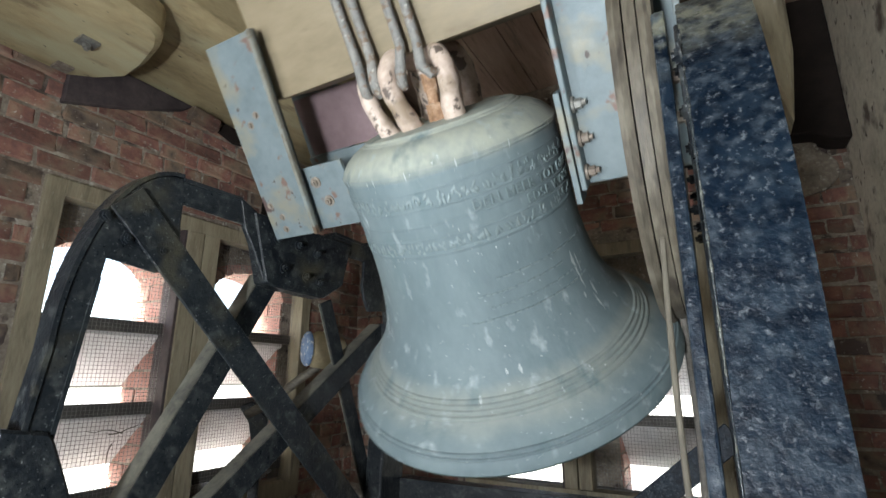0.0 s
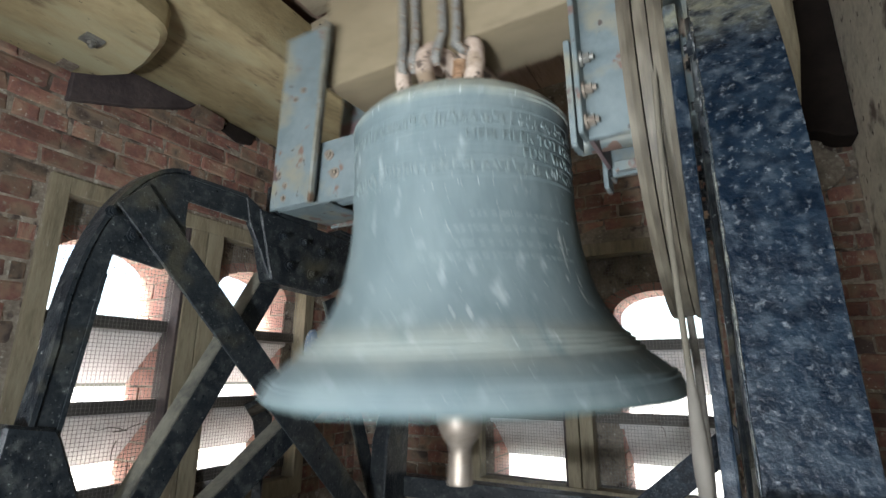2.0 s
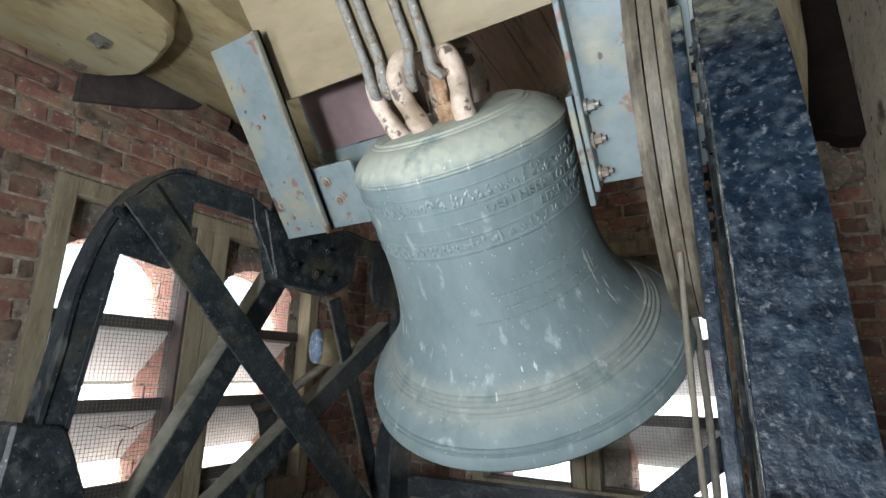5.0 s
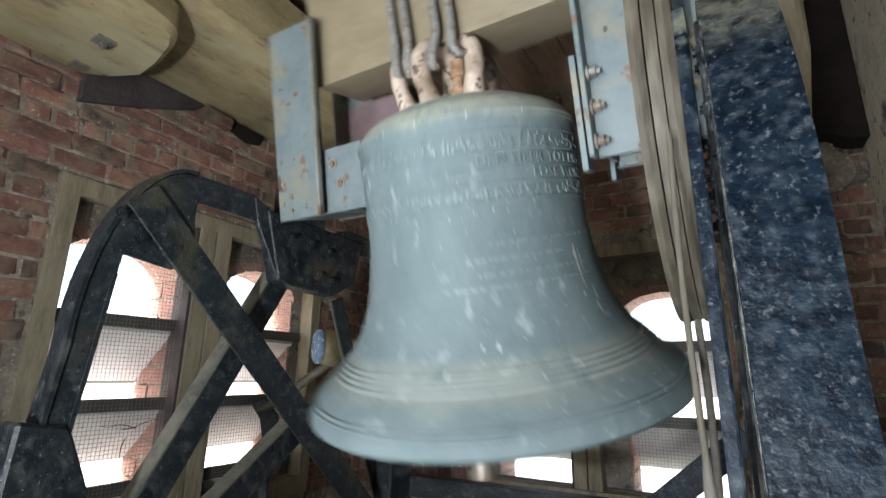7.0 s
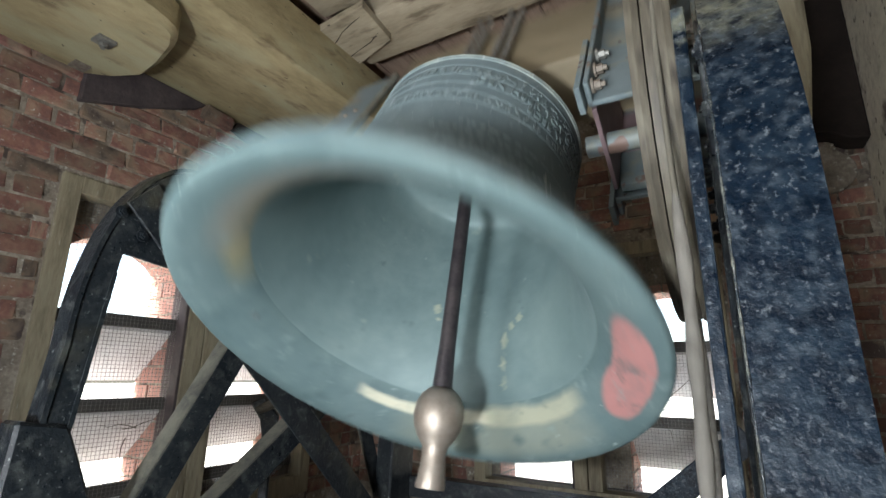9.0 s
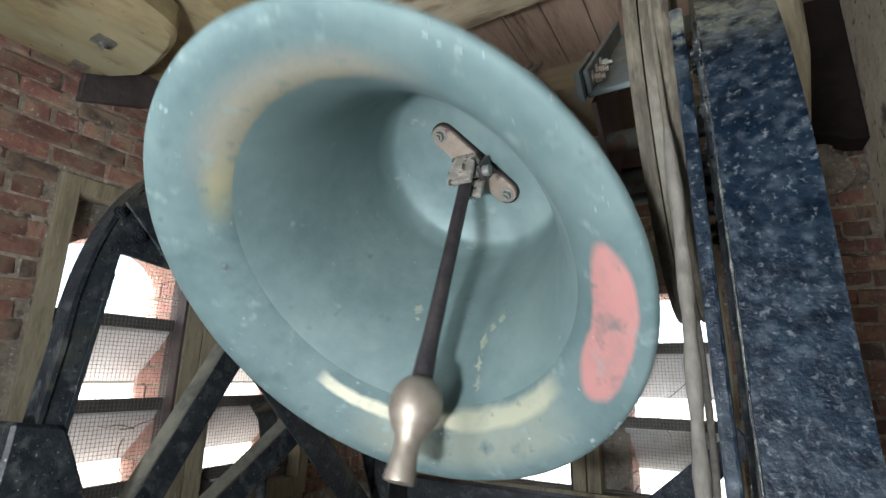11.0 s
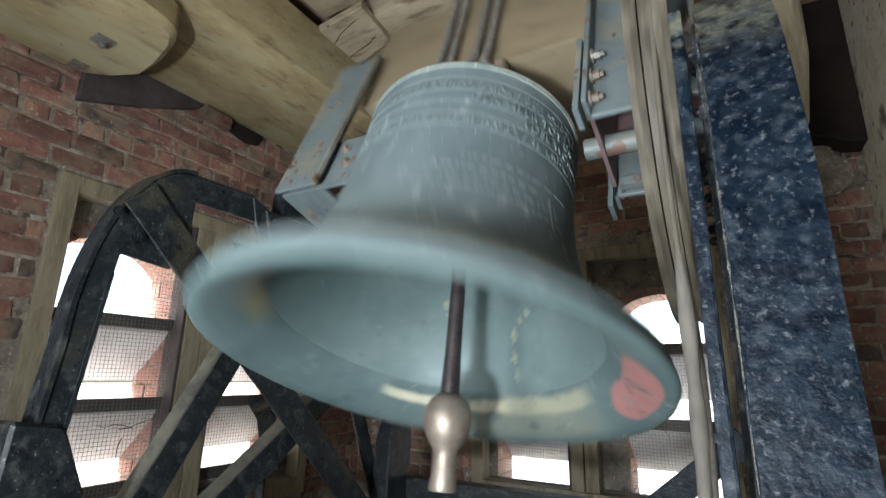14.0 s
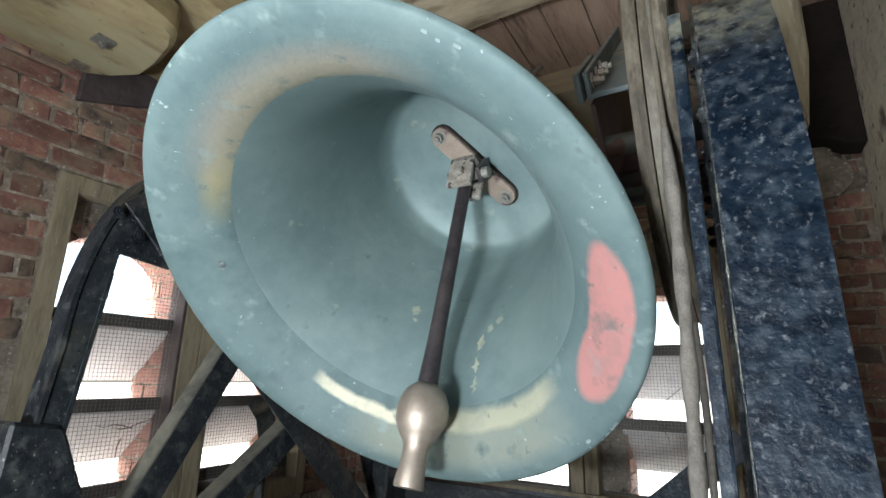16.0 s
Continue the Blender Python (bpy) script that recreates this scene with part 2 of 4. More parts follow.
BEAMWOODX = surface("pale_oak_beam", [(0.27, 0.22, 0.15), (0.37, 0.31, 0.22), (0.45, 0.38, 0.28)], 6, (0.6, 0.8), 0, 0.35, 60, stretch=(0.55, 1.7, 1.7),
                    spots=[((0.17, 0.135, 0.09), 8, 0.56, 0.70), ((0.08, 0.06, 0.04), 22, 0.68, 0.73)])
BOARDWOOD = surface("red_brown_boards", [(0.20, 0.135, 0.10), (0.30, 0.21, 0.16), (0.37, 0.27, 0.20)], 6, (0.6, 0.8), 0, 0.3, 40, stretch=(3, 0.4, 3), vary=0.18,
                    spots=[((0.12, 0.08, 0.06), 7, 0.58, 0.70)])
# near-black for cracks, the hole, shaded gaps and the shadow high on the wall
DARKFILL = surface("dark_gap_and_shadow", [(0.013, 0.010, 0.009), (0.028, 0.021, 0.018)], 6, (0.8, 0.95), 0, 0.5, 40, gloss=0.15)
# shade put into the colour: under the wide beam and on the mullion's side
SHADEWOOD = surface("purple_brown_shade", [(0.030, 0.022, 0.024), (0.058, 0.044, 0.045), (0.095, 0.075, 0.070)], 9, (0.7, 0.9), 0, 0.8, 40)
FRAMEWOOD = surface("weathered_frame_timber", [(0.15, 0.125, 0.082), (0.25, 0.215, 0.145), (0.32, 0.285, 0.20)], 7, (0.6, 0.8), 0, 0.4, 60, stretch=(3, 3, 0.5),
                    spots=[((0.10, 0.08, 0.055), 6, 0.56, 0.72), ((0.36, 0.34, 0.29), 30, 0.66, 0.74)])
WHEELWOOD = surface("grey_wheel_timber", [(0.028, 0.022, 0.015), (0.085, 0.072, 0.052), (0.155, 0.138, 0.104)], 15, (0.5, 0.7), 0, 0.4, 60, stretch=(1, 1, 3),
                    spots=[((0.04, 0.032, 0.025), 18, 0.58, 0.68)])
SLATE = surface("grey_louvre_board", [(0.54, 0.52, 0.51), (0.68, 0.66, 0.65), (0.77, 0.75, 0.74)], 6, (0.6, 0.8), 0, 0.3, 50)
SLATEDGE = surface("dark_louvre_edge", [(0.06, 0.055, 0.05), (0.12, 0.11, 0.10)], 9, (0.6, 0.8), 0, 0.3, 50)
WIRE = surface("galvanised_mesh_wire", [(0.16, 0.15, 0.14), (0.26, 0.25, 0.23)], 30, (0.4, 0.6), 0.4, 0, 50)
MORTAR = surface("dusty_mortar", [(0.12, 0.095, 0.078), (0.23, 0.195, 0.155), (0.40, 0.365, 0.30)], 11, (0.8, 0.95), 0, 1.0, 50, spots=[((0.07, 0.052, 0.044), 14, 0.56, 0.66), ((0.46, 0.44, 0.38), 30, 0.60, 0.68)])
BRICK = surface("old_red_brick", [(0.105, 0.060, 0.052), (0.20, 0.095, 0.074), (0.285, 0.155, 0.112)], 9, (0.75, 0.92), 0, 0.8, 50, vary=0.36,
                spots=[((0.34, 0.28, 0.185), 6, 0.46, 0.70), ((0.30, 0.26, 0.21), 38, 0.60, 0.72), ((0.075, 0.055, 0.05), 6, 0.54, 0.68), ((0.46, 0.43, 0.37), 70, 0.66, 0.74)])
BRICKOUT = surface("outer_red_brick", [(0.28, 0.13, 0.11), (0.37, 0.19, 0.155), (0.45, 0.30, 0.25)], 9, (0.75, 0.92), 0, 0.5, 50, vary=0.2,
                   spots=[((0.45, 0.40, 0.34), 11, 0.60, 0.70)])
PLASTER = surface("stained_plaster", [(0.36, 0.33, 0.265), (0.54, 0.50, 0.41), (0.66, 0.62, 0.52)], 6, (0.8, 0.95), 0, 0.9, 30,
                  spots=[((0.12, 0.088, 0.07), 6, 0.55, 0.70), ((0.09, 0.07, 0.06), 22, 0.62, 0.70)])
ROPE = surface("dusty_hemp_rope", [(0.075, 0.066, 0.05), (0.13, 0.115, 0.088)], 60, (0.8, 0.95), 0, 0.6, 160)
SALLY = surface("dark_rope_sally", [(0.085, 0.077, 0.066), (0.17, 0.155, 0.135)], 60, (0.8, 0.95), 0, 0.8, 160)
FLOORWOOD = surface("dusty_floor_boards", [(0.12, 0.10, 0.08), (0.20, 0.17, 0.13)], 5, (0.7, 0.9), 0, 0.3, 40, stretch=(3, 0.4, 3), vary=0.15)
BLUEPAINT = surface("chipped_blue_paint", [(0.07, 0.12, 0.23), (0.17, 0.24, 0.34)], 40, (0.5, 0.7), 0, 0.4, 90, spots=[((0.5, 0.5, 0.48), 50, 0.55, 0.62)])
HAMMERWOOD = surface("ochre_hammer_iron", [(0.21, 0.165, 0.095), (0.36, 0.30, 0.18)], 18, (0.5, 0.7), 0.1, 0.3, 60)
GRAVEL = surface("pale_gravel", [(0.38, 0.39, 0.33), (0.50, 0.50, 0.44)], 3, (0.8, 0.95), 0, 0.4, 20)
TWIG = surface("dry_twig", [(0.05, 0.04, 0.03), (0.09, 0.07, 0.05)], 30, (0.8, 0.9), 0, 0.2, 60)


# ---- mesh helpers ----
def box(bm, x0, x1, y0, y1, z0, z1, bevel=0.0):
    vs = bmesh.ops.create_cube(bm, size=1.0, matrix=Matrix.Translation(((x0 + x1) / 2, (y0 + y1) / 2, (z0 + z1) / 2))
                               @ Matrix.Diagonal((x1 - x0, y1 - y0, z1 - z0, 1)))["verts"]
    if bevel:
        es = list({e for v in vs for e in v.link_edges})
        bmesh.ops.bevel(bm, geom=es, offset=bevel, segments=2, affect="EDGES", profile=0.6)
    return bm


def cyl(bm, a, b, r0, r1=None, seg=16):
    a, b = Vector(a), Vector(b)
    d = b - a
    m = Matrix.Translation((a + b) / 2) @ d.to_track_quat("Z", "Y").to_matrix().to_4x4()
    bmesh.ops.create_cone(bm, cap_ends=True, segments=seg, radius1=r0, radius2=r0 if r1 is None else r1, depth=d.length, matrix=m)
    return bm


def tube(bm, pts, radii, seg=10, flat=1.0):
    """A swept round rod through the points, with a radius at each."""
    pts = [Vector(q) for q in pts]
    rings = []
    side = Vector((1, 0, 0))
    for i, q in enumerate(pts):
        d = (pts[min(i + 1, len(pts) - 1)] - pts[max(i - 1, 0)]).normalized()
        u = (side - d * side.dot(d))
        if u.length < 0.05:
            u = Vector((0, 1, 0)) - d * d.y
        u.normalize()
        v = d.cross(u)
        rings.append([bm.verts.new(q + radii[i] * (u * math.cos(k * math.tau / seg) + flat * v * math.sin(k * math.tau / seg))) for k in range(seg)])
    for a, b in zip(rings, rings[1:]):
        for k in range(seg):
            bm.faces.new((a[k], a[(k + 1) % seg], b[(k + 1) % seg], b[k]))
    bm.faces.new(list(reversed(rings[0])))
    bm.faces.new(rings[-1])
    return bm


def revolve(bm, prof, seg=96, a0=0.0, a1=360.0, wob=0.0):
    """A profile of (radius, z) turned about z."""
    full = abs(a1 - a0) > 359
    cols = []
    for k in range(seg if full else seg + 1):
        a = radians(a0 + (a1 - a0) * k / seg)
        cols.append([bm.verts.new((r * math.cos(a), r * math.sin(a), z + (wob * noise.noise((r * 30 * math.cos(a), r * 30 * math.sin(a), z * 30)) if wob else 0))) for r, z in prof])
    n = len(cols)
    for k in range(n if full else n - 1):
        a, b = cols[k], cols[(k + 1) % n]
        for i in range(len(prof) - 1):
            bm.faces.new((a[i], b[i], b[i + 1], a[i + 1]))
    return bm


def prism(bm, pts, axis, lo, hi, bevel=0.0):
    """A flat outline of (u, v) pushed out along one axis between lo and hi."""
    def at(u, v, w):
        return {"x": (w, u, v), "y": (u, w, v), "z": (u, v, w)}[axis]
    a = [bm.verts.new(at(u, v, lo)) for u, v in pts]
    b = [bm.verts.new(at(u, v, hi)) for u, v in pts]
    fs = [bm.faces.new(a), bm.faces.new(list(reversed(b)))]
    for i in range(len(pts)):
        j = (i + 1) % len(pts)
        fs.append(bm.faces.new((a[i], b[i], b[j], a[j])))
    bmesh.ops.recalc_face_normals(bm, faces=fs)
    if bevel:
        bmesh.ops.bevel(bm, geom=list({e for f in fs for e in f.edges}), offset=bevel, segments=1, affect="EDGES")
    return bm


def strip(a, b, w):
    """The outline of a straight member from a to b of width w."""
    a, b = Vector(a), Vector(b)
    n = (b - a).normalized()
    n = Vector((-n.y, n.x)) * w / 2
    return [tuple(a + n), tuple(b + n), tuple(b - n), tuple(a - n)]


def mesh_of(name, bm, material, smooth=False):
    bmesh.ops.recalc_face_normals(bm, faces=bm.faces[:])
    me = bpy.data.meshes.new(name)
    bm.to_mesh(me)
    bm.free()
    for m in material if isinstance(material, (list, tuple)) else [material]:
        me.materials.append(m)
    if smooth:
        for f in me.polygons:
            f.use_smooth = True
        me.set_sharp_from_angle(angle=radians(smooth if smooth is not True else 35))
    return me


def part(name, bm, material, parent=None, label="", smooth=False, at=None):
    ob = new(name, mesh_of(name, bm, material, smooth))
    if parent is not None:
        ob.parent = parent
    if at is not None:
        ob.matrix_basis = at
    if label:
        ob["label"] = label
    return ob


def thing(name, label, category, at=None, group="", kind=""):
    ob = new(name)
    ob.empty_display_size = 0.1
    if at is not None:
        ob.matrix_basis = at
    return tagged(ob, label, category, group, kind)


B = bmesh.new


def bolt(parent, a, b, r=0.011, name="bolt", material=RUST):
    """A hexagon head with a washer, from the face at a out to b."""
    a, b = Vector(a), Vector(b)
    bm = B()
    d = b - a
    cyl(bm, a, a + d * 0.2, r * 1.5, seg=14)
    cyl(bm, a + d * 0.2, a + d * 0.7, r, seg=6)
    cyl(bm, a + d * 0.7, b, r * 0.55, seg=8)
    return part(name, bm, material, parent)


# ---- the setting ----
X0, X1, Y0, Y1, ZF, ZC = -1.6, 1.13, -1.85, 1.6, -1.7, 1.22
TH, OUT = 0.10, 0.23          # inner and outer leaf of the wall


def wall_leaf(bm, axis, face, sign, lo, hi, z0, z1, opening, depth):
    """One leaf of a wall with a rectangular opening (lo, hi, z0, z1)."""
    a, b = (face, face + sign * depth) if sign > 0 else (face - depth, face)

    def put(u0, u1, w0, w1):
        if u1 - u0 > 1e-4 and w1 - w0 > 1e-4:
            if axis == "x":
                box(bm, a, b, u0, u1, w0, w1)
            else:
                box(bm, u0, u1, a, b, w0, w1)
    if opening:
        u0, u1, w0, w1 = opening
        put(lo, u0, z0, z1), put(u1, hi, z0, z1), put(u0, u1, z0, w0), put(u0, u1, w1, z1)
    else:
        put(lo, hi, z0, z1)


def arch_leaf(bm, axis, face, sign, lo, hi, z0, z1, lights, spring, depth, step=10):
    """The outer leaf, with one round-headed opening per light (u0, u1, sill)."""
    a, b = face, face + sign * depth
    cuts = [lo]
    for u0, u1, sill in lights:
        cuts += [u0, u1]
    cuts.append(hi)
    ax = axis
    for i in range(0, len(cuts), 2):
        prism(bm, [(cuts[i], z0), (cuts[i + 1], z0), (cuts[i + 1], z1), (cuts[i], z1)], ax, a, b)
    for u0, u1, sill in lights:
        prism(bm, [(u0, z0), (u1, z0), (u1, sill), (u0, sill)], ax, a, b)
        r, c = (u1 - u0) / 2, (u0 + u1) / 2
        pts = [(u0, spring)] + [(c - r * math.cos(math.pi * k / step), spring + 0.55 * r * math.sin(math.pi * k / step)) for k in range(1, step)] + [(u1, spring)]
        for p, q in zip(pts, pts[1:]):
            prism(bm, [p, q, (q[0], z1), (p[0], z1)], ax, a, b)


WALLS = {
    # name: axis, face, outward sign, lo, hi, opening (lo, hi, sill, head), lights
    "wall_west": ("x", X0, -1, Y0 - TH, Y1 + TH, (-0.262, 1.14, -1.12, 0.235), [(-0.19, 0.315, -1.10), (0.555, 1.03, -1.10)]),
    "wall_north": ("y", Y1, 1, X0, X1, (-0.78, 0.52, -1.12, 0.19), [(-0.68, -0.24, -1.10), (0.03, 0.46, -1.10)]),
    "wall_south": ("y", Y0, -1, X0, X1, (-0.86, 0.56, -1.12, 0.22), [(-0.72, -0.26, -1.10), (-0.02, 0.44, -1.10)]),
    "wall_east": ("x", X1, 1, Y0 - TH, Y1 + TH, None, []),
}
SPRING = {"wall_west": -0.08, "wall_north": -0.185, "wall_south": -0.08}     # where the arches begin
wall_obs = {}
for wname, (ax, face, sg, lo, hi, op, lights) in WALLS.items():
    bm = B()
    wall_leaf(bm, ax, face, sg, lo, hi, ZF, ZC + 0.3, op, TH)
    if lights:
        arch_leaf(bm, ax, face + sg * (TH + 0.002), sg, lo - OUT, hi + OUT, ZF, ZC + 0.3, lights, SPRING[wname], OUT)
    ob = part(wname, bm, PLASTER if wname == "wall_east" else MORTAR)
    wall_obs[wname] = tagged(ob, "old red brick belfry wall with dusty mortar" if wname != "wall_east" else "stained grey plastered wall of the belfry", "wall", kind="structure")

floor = tagged(part("floor", box(B(), X0 - TH, X1 + TH, Y0 - TH, Y1 + TH, ZF - 0.08, ZF), FLOORWOOD), "dusty dark timber belfry floor", "floor", kind="structure")
ground = tagged(part("ground", box(B(), -400, 400, -400, 400, -9.0, -8.9), GRAVEL), "pale gravel ground far below the tower", "ground", kind="structure")
ceil = B()
w = 0.19
x = X0
while x < X1:
    box(ceil, x + 0.003, min(x + w, X1) - 0.003, Y0, Y1, ZC, ZC + 0.035 + 0.004 * random.random())
    x += w
box(ceil, X0 - TH, X1 + TH, Y0 - TH, Y1 + TH, ZC + 0.05, ZC + 0.1)
tagged(part("ceiling", ceil, BOARDWOOD), "red-brown boarded timber ceiling", "ceiling", kind="structure")


# ---- louvred windows ----
def window(name, ax, face, sg, op, lights, mull, rails=(-0.262, -0.600, -0.925)):
    """A timber frame with wire mesh on the inner face and sloping louvre boards behind."""
    win = thing(name, "weathered timber louvre window with wire mesh", "window", kind="structure")
    u0, u1, z0, z1 = op
    a, b = sorted((face - sg * 0.02, face + sg * 0.07))

    def put(nm, p0, p1, w0, w1, c0, c1, mat, lab="", bev=0.004):
        c0, c1 = sorted((c0, c1))
        bm = box(B(), c0, c1, p0, p1, w0, w1, bev) if ax == "x" else box(B(), p0, p1, c0, c1, w0, w1, bev)
        return part(nm, bm, mat, win, lab)
    fw = 0.068
    put("window_frame", u0, u0 + fw, z0, z1, a, b, FRAMEWOOD)
    put("window_frame", u1 - fw, u1, z0, z1, a, b, FRAMEWOOD)
    put("window_frame", u0 + fw, u1 - fw, z1 - fw, z1, a, b, FRAMEWOOD)
    put("window_sill", u0 + fw, u1 - fw, z0, z0 + 0.09, a - 0.01, b, FRAMEWOOD)
    put("mullion", mull[0], (mull[0] + mull[1]) / 2 - 0.003, z0 + 0.09, z1 - fw, a - 0.004, b, FRAMEWOOD)
    put("mullion", (mull[0] + mull[1]) / 2 + 0.003, mull[1], z0 + 0.09, z1 - fw, a, b, FRAMEWOOD)
    # thin dark facing stands for the mullion's side lying in shadow
    put("mullion_cheek", mull[0] - 0.014, mull[0] - 0.001, z0 + 0.09, z1 - fw, face - sg * 0.012, face + sg * 0.098, SHADEWOOD, "side of the mullion darkened for its shade", 0.002)
    for (l0, l1), (k0, k1, _) in zip(((u0 + fw, mull[0]), (mull[1], u1 - fw)), lights):
        # louvre boards fall towards the outside
        for zi in rails:
            i0, i1 = face + sg * 0.086, face + sg * 0.322
            drop = 0.208
            pts = [(i0, zi - 0.05), (i1, zi - 0.05 - drop), (i1, zi - 0.068 - drop), (i0, zi - 0.068)]
            bm = B()
            if ax == "x":
                prism(bm, pts, "y", k0 - 0.01, k1 + 0.01)
            else:
                prism(bm, pts, "x", k0 - 0.01, k1 + 0.01)
            part("louvre_board", bm, SLATE, win, "grey weathered louvre board")
            c0, c1 = sorted((face + sg * 0.06, face + sg * 0.085))
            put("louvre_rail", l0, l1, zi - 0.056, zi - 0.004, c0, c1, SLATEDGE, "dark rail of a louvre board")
        # wire mesh
        bm = B()
        pl = face + sg * 0.045
        t = 0.00065
        k = l0
        while k < l1:
            if ax == "x":
                box(bm, pl - t, pl + t, k - t, k + t, z0 + 0.09, z1 - fw)
            else:
                box(bm, k - t, k + t, pl - t, pl + t, z0 + 0.09, z1 - fw)
            k += 0.0155
        k = z0 + 0.09
        while k < z1 - fw:
            if ax == "x":
                box(bm, pl - t, pl + t, l0, l1, k - t, k + t)
            else:
                box(bm, l0, l1, pl - t, pl + t, k - t, k + t)
            k += 0.0155
        part("wire_mesh", bm, WIRE, win, "fine square wire mesh")["kind"] = "stuff"
    return win


window("window_1", "x", X0, -1, WALLS["wall_west"][5], WALLS["wall_west"][6], (0.318, 0.487))
window("window_2", "y", Y1, 1, WALLS["wall_north"][5], WALLS["wall_north"][6], (-0.225, -0.09), (-0.315, -0.673, -1.02))

# unseen window, added to hold the lamps behind the camera
window("window_3", "y", Y0, -1, WALLS["wall_south"][5], WALLS["wall_south"][6], (-0.24, -0.04))

# ---- ceiling timbers ----
def timber(name, label, mat, bm_or_box, bev=0.012):
    if isinstance(bm_or_box, tuple):
        bm_or_box = box(B(), *bm_or_box, bev)
    return tagged(part(name, bm_or_box, mat, smooth=30), label, "beam")


bm = B()
prism(bm, [(-1.585, Y0), (-0.985, Y0), (-0.985, -0.36), (-1.005, -0.265), (-1.03, -0.225), (-1.10, -0.190), (-1.25, -0.155), (-1.385, -0.142), (-1.50, -0.195), (-1.585, -0.27)], "z", 0.64, 0.772, 0.022)
log = timber("ceiling_beam", "thick rounded-end oak beam beside the brick wall", BEAMWOOD, bm)
bm = B()
box(bm, -1.308, -1.248, -0.373, -0.313, 0.630, 0.642, 0.002)
part("square_washer", bm, ZINC, log, "square steel washer")
bolt(log, (-1.278, -0.343, 0.632), (-1.278, -0.343, 0.605), 0.014, "nut", ZINC)
part("square_washer", box(B(), -1.55, -1.49, -0.34, -0.285, 0.632, 0.642, 0.002), RUST, log)
timber("ceiling_beam", "wide old oak wall plate along the brick wall", BEAMWOOD, (-1.62, -0.94, Y0, Y1, 0.78, 1.05))
timber("ceiling_beam", "pale oak cross beam under the ceiling boards", BEAMWOODX, (-0.935, X1, 0.42, 0.70, 1.06, 1.215))
timber("ceiling_beam", "pale oak cross beam under the ceiling boards", BEAMWOODX, (-0.935, X1, -0.02, 0.36, 1.10, 1.215))
block = timber("ceiling_block", "cracked pale timber block between the ceiling beams", BEAMWOODX, prism(B(), [(-1.22, 0.37), (-0.675, 0.315), (-0.695, 0.555), (-1.185, 0.70)], "z", 1.025, 1.062, 0.003))
for pts in ([(-1.0, 0.45), (-0.93, 0.44), (-0.86, 0.40), (-0.78, 0.375), (-0.72, 0.36)], [(-0.99, 0.60), (-0.95, 0.56), (-0.88, 0.54), (-0.79, 0.52), (-0.71, 0.48)]):
    part("crack", tube(B(), [(x, y, 1.026) for x, y in pts], [0.0015, 0.003, 0.002, 0.003, 0.001], 6), DARKFILL, block)
tagged(part("ceiling_hole", cyl(B(), (-0.24, 0.765, ZC - 0.003), (-0.24, 0.765, ZC + 0.03), 0.022, seg=18), DARKFILL), "dark round hole in the ceiling boards", "hole", kind="structure")
bm = B()
prism(bm, [(0.75, 0.45), (0.80, 0.22), (0.83, 0.45), (0.845, 1.05), (0.74, 1.05)], "y", 0.58, 0.70, 0.008)
timber("hanging_post", "grey-brown timber post hanging from the ceiling", FRAMEWOOD, bm)
# no beam here: a dark slab gives the shadow in this corner
timber("dark_lintel", "dark slab put for the shadow high on the wall", DARKFILL, prism(B(), [(0.66, 0.60), (0.79, 0.58), (0.90, 0.55), (1.0, 0.54), (1.06, 0.50), (1.128, 0.49), (1.128, 1.215), (0.66, 1.215)], "y", 1.46, 1.598, 0.006))

TIE_Z = -0.855

smear = B()
rs = random.Random(4)
edge = []
for k in range(48):
    a = math.tau * k / 48
    grow = 1 + 0.30 * noise.noise((math.cos(a) * 1.3, math.sin(a) * 1.3, 4.0)) + rs.uniform(-0.03, 0.03)
    edge.append((0.89 + 0.17 * grow * math.cos(a), 0.42 + 0.17 * grow * math.sin(a)))
prism(smear, edge, "y", 1.566, 1.59, 0.004)
part("plaster_smear", smear, MORTAR, wall_obs["wall_north"], "rough grey plaster smeared over the bricks")

